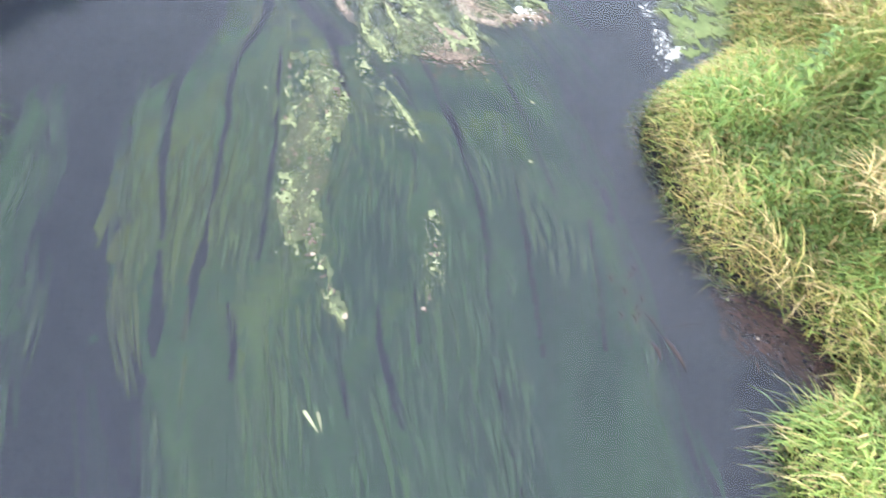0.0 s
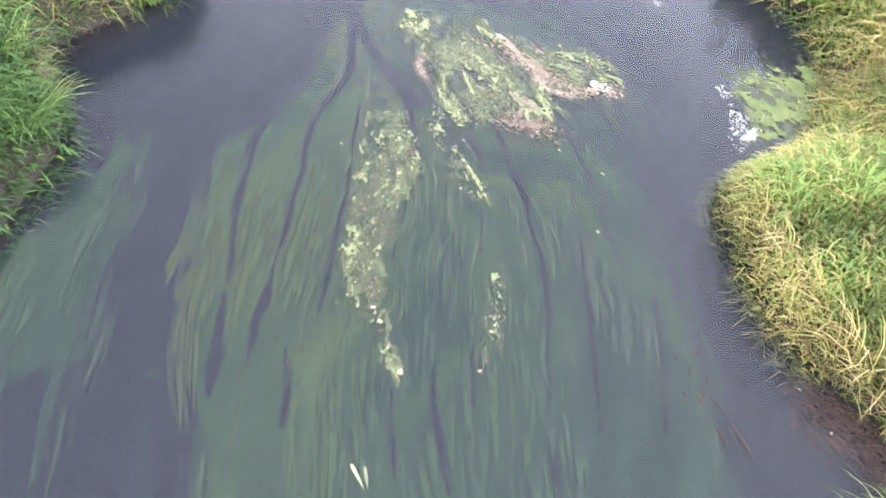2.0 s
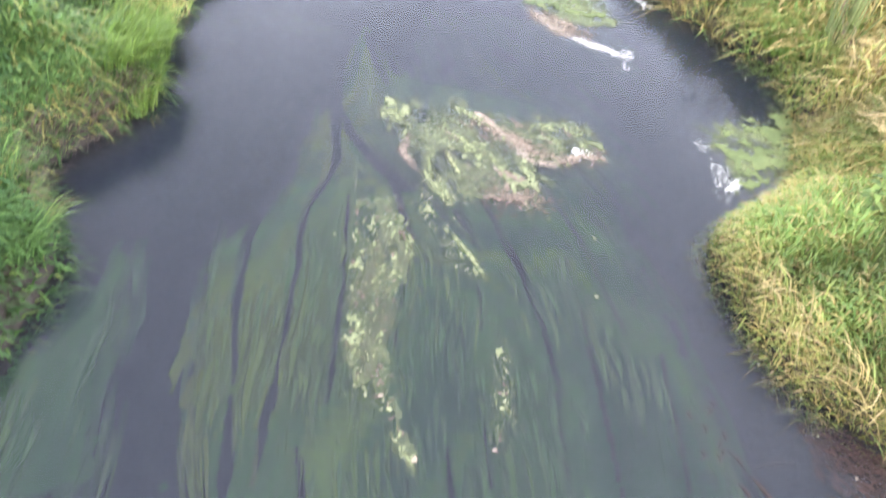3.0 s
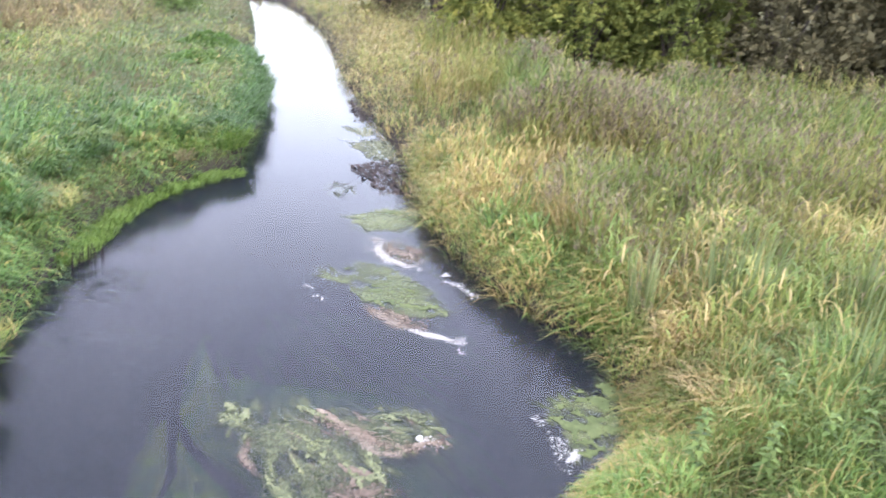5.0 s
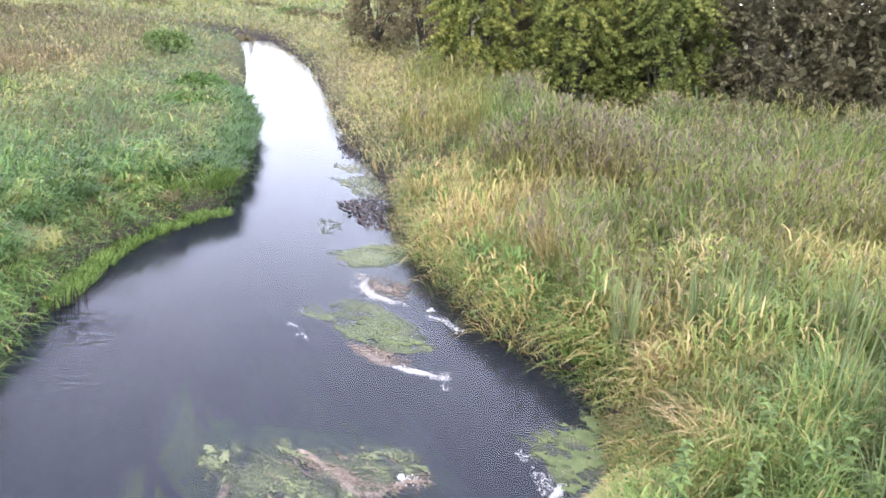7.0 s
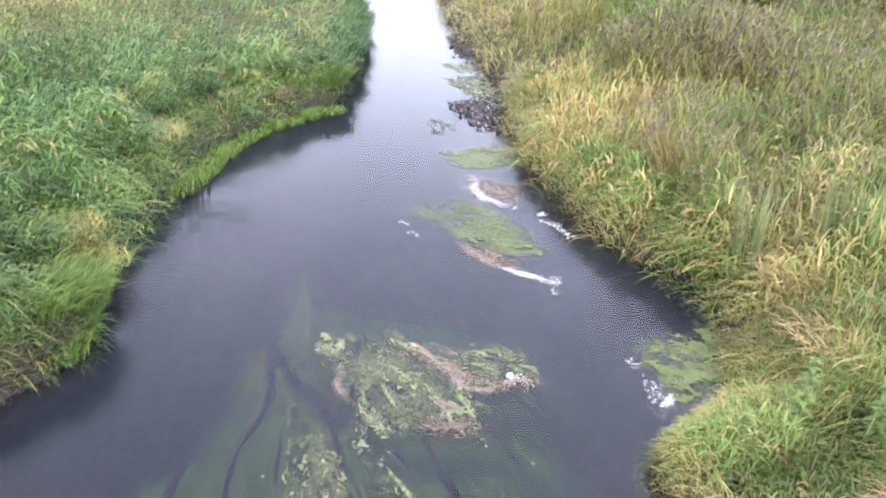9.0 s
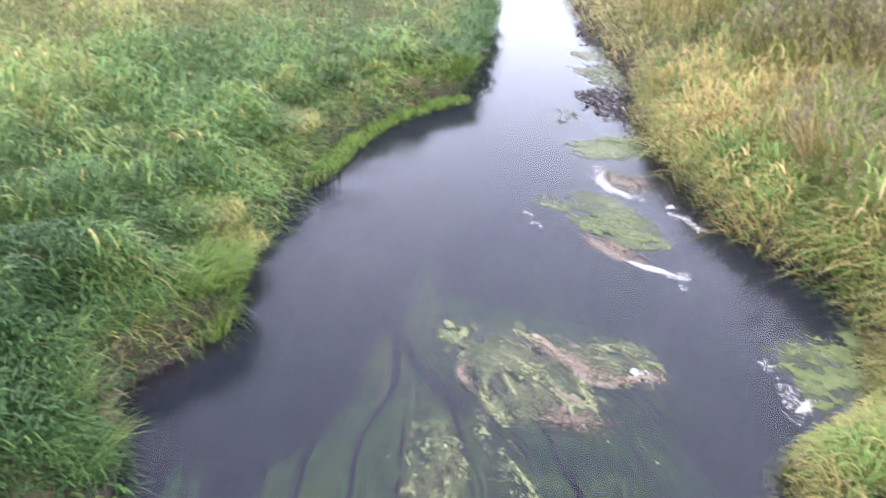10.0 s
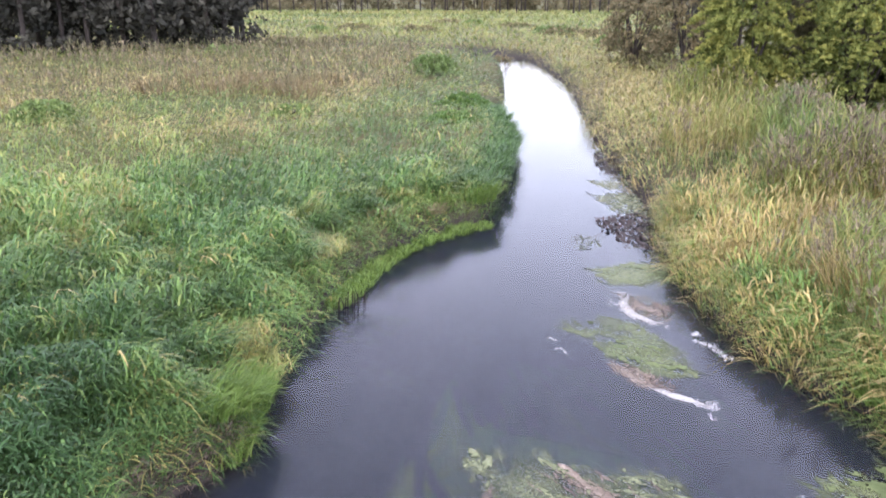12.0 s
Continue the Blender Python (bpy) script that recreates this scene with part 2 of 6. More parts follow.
mat_film = film_material("algae_film", [(0, (0.060, 0.075, 0.042)), (0.4, (0.098, 0.116, 0.060)), (0.75, (0.155, 0.178, 0.086)), (1, (0.24, 0.25, 0.135))])
mat_sodden = film_material("sodden_weed", [(0, (0.046, 0.054, 0.036)), (0.5, (0.075, 0.082, 0.050)), (1, (0.115, 0.105, 0.070))], 0.50, 0.92, 0.50)
mat_duckweed = film_material("duckweed", [(0, (0.080, 0.105, 0.048)), (0.5, (0.110, 0.138, 0.060)), (1, (0.170, 0.200, 0.090))], 0.54, 0.88, 0.75)
mat_litter = film_material("reed_litter_film", [(0, (0.085, 0.066, 0.054)), (0.5, (0.165, 0.128, 0.105)), (1, (0.28, 0.235, 0.20))])
mat_foam_skin = film_material("foam_skin", [(0, (0.30, 0.28, 0.27)), (1, (0.46, 0.46, 0.48))], 0.50, 0.80)
mat_root = leaf_material("wet_roots", [(0, (0.014, 0.008, 0.007)), (1, (0.058, 0.030, 0.024))], 0.5, 0.05)

mat_foam, nt, bsdf, out = material("foam")
nt.links.new(ramp(nt, [(0.3, (0.28, 0.28, 0.28)), (0.7, (0.52, 0.52, 0.54))], noise_tex(nt, 40)), bsdf.inputs["Base Color"])
bsdf.inputs["Roughness"].default_value = 0.5
bumped(nt, bsdf, noise_tex(nt, 160, 3), 0.6, 0.004)

mat_soil, nt, bsdf, out = material("turf_and_bed")
fine, broad = noise_tex(nt, 9, 6, 0.65), noise_tex(nt, 0.35, 4)
turf = mixed(nt, ramp(nt, [(0.36, (0, 0, 0)), (0.60, (1, 1, 1))], broad), (0.080, 0.090, 0.036), (0.140, 0.115, 0.058))
turf = mixed(nt, ramp(nt, [(0.35, (0, 0, 0)), (0.7, (1, 1, 1))], fine), turf, (0.045, 0.052, 0.022))
mud = ramp(nt, [(0.3, (0.030, 0.026, 0.024)), (0.7, (0.058, 0.050, 0.044))], fine)
geo = nt.nodes.new("ShaderNodeNewGeometry")
sep = nt.nodes.new("ShaderNodeSeparateXYZ")
nt.links.new(geo.outputs["Position"], sep.inputs[0])
# mud climbs the bank face, its dark colour doubling as shade between the grass
wet = nt.nodes.new("ShaderNodeMapRange")
wet.inputs[1].default_value, wet.inputs[2].default_value = 0.12, 0.50
nt.links.new(sep.outputs["Z"], wet.inputs[0])
nt.links.new(mixed(nt, wet.outputs[0], mud, turf), bsdf.inputs["Base Color"])
bsdf.inputs["Roughness"].default_value = 0.9
bsdf.inputs["Specular IOR Level"].default_value = 0.08
bumped(nt, bsdf, fine, 0.8, 0.05)


def bark_material(name, dark, light):
    m, nt, bsdf, out = material(name)
    n = noise_tex(nt, 5, 6, 0.65, (2.5, 2.5, 0.35))
    nt.links.new(ramp(nt, [(0.3, dark), (0.7, light)], n), bsdf.inputs["Base Color"])
    bsdf.inputs["Roughness"].default_value = 0.9
    bumped(nt, bsdf, n, 0.8, 0.03)
    return m


mat_bark = bark_material("bark", (0.025, 0.021, 0.018), (0.085, 0.07, 0.06))
mat_dark_bark = bark_material("dark_bark", (0.012, 0.010, 0.009), (0.045, 0.036, 0.030))
mat_wet_wood = bark_material("wet_wood", (0.010, 0.007, 0.006), (0.028, 0.018, 0.016))

MURK, VEIL = (0.042, 0.049, 0.074), 0.19
mat_water, nt, bsdf, out = material("stream_water")
nt.nodes.remove(bsdf)
clear = nt.nodes.new("ShaderNodeBsdfTransparent")
clear.inputs[0].default_value = (0.90, 0.93, 0.92, 1)
cloud = nt.nodes.new("ShaderNodeBsdfDiffuse")
cloud.inputs[0].default_value = (*MURK, 1)
body = nt.nodes.new("ShaderNodeMixShader")
body.inputs[0].default_value = VEIL
nt.links.new(clear.outputs[0], body.inputs[1])
nt.links.new(cloud.outputs[0], body.inputs[2])
gloss = nt.nodes.new("ShaderNodeBsdfGlossy")
gloss.inputs["Roughness"].default_value = 0.08
fres = nt.nodes.new("ShaderNodeFresnel")
fres.inputs["IOR"].default_value = 1.33
surf = nt.nodes.new("ShaderNodeMixShader")
nt.links.new(fres.outputs[0], surf.inputs[0])
nt.links.new(body.outputs[0], surf.inputs[1])
nt.links.new(gloss.outputs[0], surf.inputs[2])
nt.links.new(surf.outputs[0], out.inputs["Surface"])
swell = noise_tex(nt, 1.3, 2, 0.5, (0.8, 1.1, 1))
wavelet = noise_tex(nt, 3.6, 2.0, 0.5, (0.95, 2.1, 1))
where = ramp(nt, [(0.46, (0, 0, 0)), (0.66, (0.4, 0.4, 0.4))], noise_tex(nt, 0.45, 2))
tc = nt.nodes.new("ShaderNodeTexCoord")
sep = nt.nodes.new("ShaderNodeSeparateXYZ")
nt.links.new(tc.outputs["Object"], sep.inputs[0])
shallow = nt.nodes.new("ShaderNodeMapRange")
shallow.inputs[1].default_value, shallow.inputs[2].default_value = -0.4, -1.5
nt.links.new(sep.outputs["X"], shallow.inputs[0])
still = mixed(nt, 1.0, wavelet, where, "MULTIPLY")
ripple = mixed(nt, 0.62, swell, still)
bump = nt.nodes.new("ShaderNodeBump")
bump.inputs["Strength"].default_value, bump.inputs["Distance"].default_value = 0.22, 0.044
nt.links.new(ripple, bump.inputs["Height"])
# short wavelets over the shallows by the grassy bank
along_y = nt.nodes.new("ShaderNodeMapRange")
along_y.inputs[1].default_value, along_y.inputs[2].default_value = 0.0, 20.0
nt.links.new(sep.outputs["Y"], along_y.inputs[0])
upstream = ramp(nt, [(0.24, (0, 0, 0)), (0.31, (1, 1, 1)), (0.42, (1, 1, 1)), (0.52, (0, 0, 0))], along_y.outputs[0])
patchy = ramp(nt, [(0.45, (0, 0, 0)), (0.62, (1, 1, 1))], noise_tex(nt, 1.6, 2))
crests = mixed(nt, 1.0, mixed(nt, 1.0, patchy, upstream, "MULTIPLY"), shallow.outputs[0], "MULTIPLY")
crests = mixed(nt, crests, (0.5, 0.5, 0.5), noise_tex(nt, 6.5, 1.0, 0.4, (0.8, 2.0, 1)))
chop = nt.nodes.new("ShaderNodeBump")
chop.inputs["Strength"].default_value, chop.inputs["Distance"].default_value = 0.50, 0.045
nt.links.new(crests, chop.inputs["Height"])
nt.links.new(bump.outputs[0], chop.inputs["Normal"])
nt.links.new(chop.outputs[0], gloss.inputs["Normal"])
nt.links.new(chop.outputs[0], fres.inputs["Normal"])


mat_murk, nt, bsdf, out = material("murky_depth")
nt.nodes.remove(bsdf)
clear = nt.nodes.new("ShaderNodeBsdfTransparent")
cloud = nt.nodes.new("ShaderNodeBsdfDiffuse")
cloud.inputs[0].default_value = (*MURK, 1)
body = nt.nodes.new("ShaderNodeMixShader")
body.inputs[0].default_value = 0.17
nt.links.new(clear.outputs[0], body.inputs[1])
nt.links.new(cloud.outputs[0], body.inputs[2])
nt.links.new(body.outputs[0], out.inputs["Surface"])


# ---- ground and water ----
def graded(fine_low, fine_high, step, low, high, growth=1.16):
    mid = list(np.arange(fine_low, fine_high + 1e-6, step))
    down, s = [], step
    while (down[-1] if down else mid[0]) > low:
        s *= growth
        down.append((down[-1] if down else mid[0]) - s)
    up, s = [], step
    while (up[-1] if up else mid[-1]) < high:
        s *= growth
        up.append((up[-1] if up else mid[-1]) + s)
    return np.array(down[::-1] + mid + up)


def sheet(name, xs, ys, zs):
    ny, nx = zs.shape
    gx, gy = np.meshgrid(xs, ys)
    n = np.arange(nx * ny).reshape(ny, nx)
    quads = np.stack([n[:-1, :-1], n[:-1, 1:], n[1:, 1:], n[1:, :-1]], -1).reshape(-1)
    return mesh_data(name, np.stack([gx, gy, zs], -1).reshape(-1, 3), quads, np.full((nx - 1) * (ny - 1), 4), shade_smooth=True)


gxs, gys = graded(-5.0, 5.0, 0.10, -1500, 1500), graded(0.5, 15.0, 0.12, -300, 2500, 1.10)
GX, GY = np.meshgrid(gxs, gys)
put("ground", sheet("ground", gxs, gys, ground_height(GX, GY)), mat_soil, label="damp grassy meadow ground with the muddy stream channel", category="ground", kind="structure")


def stream_sheet(name, level, inset):
    ys = np.r_[np.arange(-8, 20, 0.25), np.arange(20, 56.5, 0.5)]
    left, right = bank(LEFT, ys) - 0.5 + inset, bank(RIGHT, ys) + 0.5 - inset
    across = np.linspace(0, 1, 9)
    verts = np.stack([left[:, None] * (1 - across) + right[:, None] * across, np.repeat(ys[:, None], 9, 1), np.full((len(ys), 9), level)], -1)
    n = np.arange(len(ys) * 9).reshape(-1, 9)
    quads = np.stack([n[:-1, :-1], n[:-1, 1:], n[1:, 1:], n[1:, :-1]], -1).reshape(-1)
    return mesh_data(name, verts.reshape(-1, 3), quads, np.full((len(ys) - 1) * 8, 4), shade_smooth=True)


put("water", stream_sheet("water", 0.0, 0.0), mat_water, label="slow grey-blue stream water reflecting the pale sky", category="water", kind="structure")

for level in (-0.075, -0.105, -0.135, -0.17):
    put("water_depth", stream_sheet("water_depth", level, 0.1), mat_murk, label="cloudy grey water below the surface", category="water", kind="structure")


# ---- blades ----
def blades(name, root, length, width, lean, bend, tone, vary, rise=1.0, droop=0.62):
    """Tapered bent blades: one quad strip of two quads and a tip each. root n x 3, lean: heading in radians, bend: 0 upright to 1 lying over."""
    n = len(root)
    s = np.array([0.0, 0.38, 0.72, 1.0])
    out = np.stack([np.cos(lean), np.sin(lean), np.zeros(n)], -1)
    side = np.stack([-np.sin(lean), np.cos(lean), np.zeros(n)], -1)
    twist = rng.uniform(-0.9, 0.9, n)
    side = side * np.cos(twist)[:, None] + out * np.sin(twist)[:, None]
    reach = bend[:, None] * (0.25 * s + 0.75 * s**2)
    up = rise * (s - droop * bend[:, None] * s**2.4)
    mid = root[:, None] + length[:, None, None] * (reach[..., None] * out[:, None] + up[..., None] * np.array([0, 0, 1.0]))
    half = 0.5 * width[:, None] * np.array([0.8, 1.0, 0.7, 0.0])
    a, b = mid - half[..., None] * side[:, None], mid + half[..., None] * side[:, None]
    verts = np.stack([a[:, 0], b[:, 0], a[:, 1], b[:, 1], a[:, 2], b[:, 2], mid[:, 3]], 1).reshape(-1, 3)
    face = np.array([0, 1, 3, 2, 2, 3, 5, 4, 4, 5, 6])
    loops = (np.arange(n)[:, None] * 7 + face).reshape(-1)
    sizes = np.tile([4, 4, 3], n)
    return mesh_data(name, verts, loops, sizes, {"tone": np.repeat(np.clip(tone, 0, 1), 7), "vary": np.repeat(np.clip(vary, 0, 1), 7)}, True)


def scatter(count, low, high, spread, east=None, west=None):
    """Points over the seen sector of the plan, thinning out with distance."""
    r = np.exp(rng.uniform(np.log(low), np.log(high), count * 3))
    keep = rng.uniform(size=len(r)) < (np.minimum(r, spread) / spread) ** 2 * np.where(r > spread, (spread / r) ** -0.35, 1)
    keep &= rng.uniform(size=len(r)) < 1
    r = r[keep][:count]
    a = rng.uniform(radians(-47 if west is None else west), radians(47 if east is None else east), len(r))
    return r * np.sin(a), r * np.cos(a) - 0.6


DEAD = ((-3.08, 6.78, 0.34), (-5.2, 8.6, 0.30), (-4.3, 5.0, 0.22))


def meadow(name, x, y, label):
    d, side = shore(x, y)
    keep = d > np.where((side < 0) & (y > 4.1) & (y < 5.45), 0.0, -0.09)
    x, y, d, side = x[keep], y[keep], d[keep], side[keep]
    n, r = len(x), np.hypot(x, y)
    left = side < 0
    clump, whirl = vnoise(x, y, 0.38, 8), vnoise(x, y, 0.9, 9)
    mound, patch, fine = vnoise(x, y, 1.6, 4), vnoise(x, y, 3.3, 5), vnoise(x, y, 0.5, 6)
    edge = smooth(0.75, 0.05, d)
    # how tall
    tall_left = (0.6 + 0.4 * smooth(4.6, 5.6, y)) * (0.26 + 0.30 * smooth(0.1, 0.9, d) + 0.30 * (mound - 0.4) * smooth(0.3, 1.2, d))
    wild = smooth(5.0, 8.5, y + 0.35 * x)
    tall_right = (0.18 + 0.18 * smooth(0.1, 0.9, d)) * (1 - wild) + wild * (0.34 + 0.46 * smooth(0.1, 1.4, d) + 0.25 * mound)
    tall_right = tall_right + 0.20 * smooth(3.0, 4.2, x) * (1 - wild)
    tall_right = tall_right * (1 - 0.45 * smooth(4.2, 4.7, y) * smooth(5.9, 5.3, y) * smooth(3.4, 2.9, x))
    high = np.where(left, tall_left, tall_right) * (1 + 0.1 * smooth(18, 30, r) - 0.5 * smooth(32, 60, r)) * np.where(left, 0.40 + 1.15 * clump, 0.55 + 0.9 * clump)
    dead = sum(np.exp(-((x - u) ** 2 + (y - v) ** 2) / (0.8 * w * w)) for u, v, w in DEAD)
    high = high * (1 - 0.5 * np.clip(dead, 0, 1))
    raised = rng.uniform(size=n) < 0.6
    lift = np.where(raised, rng.uniform(0.1, 0.75, n) * high, 0)
    length = np.where(raised, np.where(left, 0.62, 0.66) * np.clip(0.6 * high, 0.13, 0.45) * rng.uniform(0.6, 1.25, n), high * rng.uniform(0.6, 1.15, n))
    # which way it hangs
    over = np.where(left, 0.15, math.pi - 0.25)
    lean = np.where(rng.uniform(size=n) < np.where(left, 0.25, 0.08) + 0.4 * edge, over + rng.normal(0, 0.55, n), rng.uniform(-math.pi, math.pi, n))
    lean = np.where(left & (rng.uniform(size=n) < 0.7), rng.normal(-0.25, 0.6, n), lean)
    swirl = rng.uniform(size=n) < 0.3
    lean = np.where(swirl & left, over + (whirl - 0.5) * 5.0 + (clump - 0.5) * 3.0 + rng.normal(0, 0.4, n), lean)
    bend = np.clip(rng.normal(0.66, 0.24, n) + 0.2 * edge + 0.2 * smooth(14, 26, r), 0.1, 1.15)
    bend = np.where(left & (r < 18), np.clip(bend + 0.22, 0.3, 1.3), np.clip(bend + 0.25 * smooth(14, 20, r), 0.1, 1.2))
    # how dry
    tone_left = 0.25 - 0.15 * smooth(6.0, 4.6, y) + 0.36 * (patch - 0.5) + 0.26 * (vnoise(x, y, 0.55, 15) - 0.5) + 0.25 * smooth(0.72, 0.85, fine) * (1 - edge)
    far_dry = smooth(12, 24, y) * smooth(0.38, 0.58, 0.7 * vnoise(x * 0.35, y, 3.2, 7) + 0.3 * vnoise(x, y, 1.1, 17)) * smooth(3.0, 6.0, d)
    tone_left = tone_left + (0.05 * smooth(9, 18, y) + 0.20 * smooth(26, 45, y)) * smooth(2, 5, d) + 0.44 * far_dry
    lip = smooth(0.32, 0.08, d) * smooth(2.2, 2.8, y)
    tone_right = 0.33 + 0.07 * smooth(5.0, 6.5, y) + (0.45 - 0.25 * smooth(5.5, 7, y)) * (patch - 0.5) + 0.06 * smooth(5.5, 7.5, y) + 0.11 * lip * smooth(6.5, 5.5, y) + 0.08 * smooth(6.5, 8.5, y) * smooth(5.0, 1.0, d)
    tone_right = tone_right - 0.03 * smooth(6.5, 5.5, y) * (1 - lip) - 0.06 * smooth(2.9, 3.8, x) * smooth(7.5, 6.0, y) + 0.05 - 0.08 * smooth(3.2, 4.2, x) * smooth(9.5, 7.0, y) - 0.02 * smooth(14, 22, y) + 0.05 * smooth(7.0, 8.0, y) * smooth(3.5, 1.0, d) * smooth(16, 11, y)
    tone_right = tone_right + 0.09 * smooth(5.0, 7.0, y) + 0.16 * smooth(5.6, 6.4, y) * smooth(9.0, 7.6, y) * smooth(2.4, 0.3, d)
    tone = np.where(left, tone_left + 0.02 * smooth(5.5, 8.0, y) - 0.08 + 0.30 * (vnoise(x, y, 2.2, 44) - 0.5) * smooth(9, 14, r), tone_right) + rng.normal(0, 1, n) * np.where(left, 0.13, 0.10)
    tone = np.where(rng.uniform(size=n) < np.where(left, 0.08, 0.16) * (1 - smooth(18, 45, r)), tone + 0.38, tone)
    # straw and green stand side by side on the wild part of the bank
    straw = rng.uniform(size=n) < 0.85 * smooth(0.32, 0.74, 0.55 * vnoise(x, y, 0.7, 12) + 0.45 * vnoise(x, y, 0.22, 13) + 0.14 * smooth(3.2, 0.6, d))
    mixed_tone = np.where(straw, 0.79, 0.36 + 0.06 * smooth(8, 11, y)) + rng.normal(0, 0.08, n)
    share = np.where(left, 0, (0.45 * smooth(4.2, 5.2, y) + 0.55 * smooth(5.8, 7.2, y)) * smooth(24, 17, y) * (0.55 * smooth(12, 7, d) + 0.45 * smooth(4.2, 2.6, d)))
    share = share * (1 - 0.55 * smooth(3.4, 4.6, x) * smooth(8.5, 6.5, y))
    tone = np.where(rng.uniform(size=n) < share, mixed_tone, tone)
    cove = left & (y > 4.0) & (y < 5.6) & (d < 0.20)
    tone = np.where(rng.uniform(size=n) < 0.70 * dead, 0.66 + rng.normal(0, 0.08, n), tone)
    tone = np.where(cove & (rng.uniform(size=n) < 0.3), 0.70, tone)
    width = rng.uniform(0.010, 0.022, n) * (np.where(left, 1.0, 0.88 - 0.16 * smooth(7.5, 9.5, y) * smooth(16, 13, y)) * (1 - 0.25 * smooth(10, 16, r))) * np.where(raised, 1.15, 0.8) * np.maximum(1, r / 7.5) ** 0.56
    lawn = np.where(left, 0, smooth(6.5, 5.5, y))
    length, width = length * (1 + 0.32 * lawn - 0.35 * lawn * lip), width * (1 - 0.34 * lawn)
    root = np.stack([x, y, ground_height(x, y) - 0.02 + lift], -1)
    # painted shade: blades in low clumps and noise-made hollows are darker
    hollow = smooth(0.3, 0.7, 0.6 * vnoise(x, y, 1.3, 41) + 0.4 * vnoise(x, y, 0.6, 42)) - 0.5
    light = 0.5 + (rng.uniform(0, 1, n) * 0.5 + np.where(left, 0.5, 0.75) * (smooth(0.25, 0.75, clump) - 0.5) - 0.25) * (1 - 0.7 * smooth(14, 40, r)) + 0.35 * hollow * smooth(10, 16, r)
    # near bank: deep shade also put into the lightness; right bank tuned by stretch
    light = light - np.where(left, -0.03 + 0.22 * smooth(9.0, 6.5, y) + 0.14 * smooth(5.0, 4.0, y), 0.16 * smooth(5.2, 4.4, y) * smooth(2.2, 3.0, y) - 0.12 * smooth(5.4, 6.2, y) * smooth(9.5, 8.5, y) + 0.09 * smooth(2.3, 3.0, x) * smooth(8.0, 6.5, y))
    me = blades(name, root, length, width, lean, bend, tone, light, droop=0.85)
    far = me.attributes.new("faded", "FLOAT", "POINT")
    far.data.foreach_set("value", np.repeat(np.maximum(smooth(9, 24, r) * 0.8, np.where(left, 0, 0.7 * smooth(2.6, 3.4, x) * smooth(3.5, 4.5, y))), 7).astype(np.float32))
    return put(name, me, mat_grass, label=label, category="grass", kind="stuff")


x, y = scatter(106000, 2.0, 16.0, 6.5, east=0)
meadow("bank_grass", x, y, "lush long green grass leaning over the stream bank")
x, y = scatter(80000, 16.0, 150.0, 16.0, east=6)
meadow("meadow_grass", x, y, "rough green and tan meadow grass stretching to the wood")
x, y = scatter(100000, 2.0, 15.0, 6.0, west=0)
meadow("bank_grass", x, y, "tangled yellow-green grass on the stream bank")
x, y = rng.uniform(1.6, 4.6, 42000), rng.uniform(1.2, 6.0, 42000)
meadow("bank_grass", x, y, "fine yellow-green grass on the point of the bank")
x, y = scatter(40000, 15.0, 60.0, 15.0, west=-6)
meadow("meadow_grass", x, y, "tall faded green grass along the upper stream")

FAR = 26000
r, a = np.sqrt(rng.uniform(38**2, 165**2, FAR)), rng.uniform(radians(-46), radians(10), FAR)
x, y = r * np.sin(a), r * np.cos(a)
x, y, r = (v[(shore(x, y)[0] > 0.3) | (y > 56)] for v in (x, y, r))
patch = 0.6 * vnoise(x * 0.3, y, 5.0, 61) + 0.4 * vnoise(x, y, 2.0, 62)
me = blades("meadow_grass", np.stack([x, y, ground_height(x, y) - 0.03], -1), rng.uniform(0.35, 0.75, len(x)) * (0.7 + 0.6 * patch), rng.uniform(0.06, 0.16, len(x)) * (r / 60) ** 0.7,
            rng.uniform(-math.pi, math.pi, len(x)), rng.uniform(0.5, 1.1, len(x)), 0.42 + 0.75 * (patch - 0.5) + rng.normal(0, 0.08, len(x)), 0.45 + 0.5 * (patch - 0.5) + rng.uniform(-0.2, 0.2, len(x)))
me.attributes.new("faded", "FLOAT", "POINT").data.foreach_set("value", np.full(7 * len(x), 1.0, np.float32))
put("meadow_grass", me, mat_grass, label="coarse tan and green grass of the far meadow", category="grass", kind="stuff")


r_back, a_back = np.sqrt(rng.uniform(4, 196, 9000)), rng.uniform(radians(50), radians(310), 9000)
meadow("meadow_grass", r_back * np.sin(a_back), r_back * np.cos(a_back), "rough green grass on the banks downstream")


def hanging(name, line, side, y0, y1, count, tone, label, inland=0.3, long=0.36, mat=None):
    """Dry blades that hang from the bank edge over the water."""
    y = rng.uniform(y0, y1, count)
    x = bank(line, y) + side * rng.uniform(-0.02, inland, count)
    n = vnoise(x, y, 0.45, 14)
    root = np.stack([x, y, ground_height(x, y) + rng.uniform(0.02, 0.16, count)], -1)
    heading = (math.pi if side > 0 else 0.0) + rng.normal(-0.25 * side, 1.0, count)
    me = blades(name, root, long * rng.uniform(0.35, 1.1, count) * (0.6 + 0.8 * n), rng.uniform(0.004, 0.010, count), heading, rng.uniform(0.6, 1.25, count),
                rng.normal(tone, 0.16, count) + 0.2 * (n - 0.5), rng.uniform(0, 1, count))
    return put(name, me, mat or mat_grass, label=label, category="grass", kind="stuff")


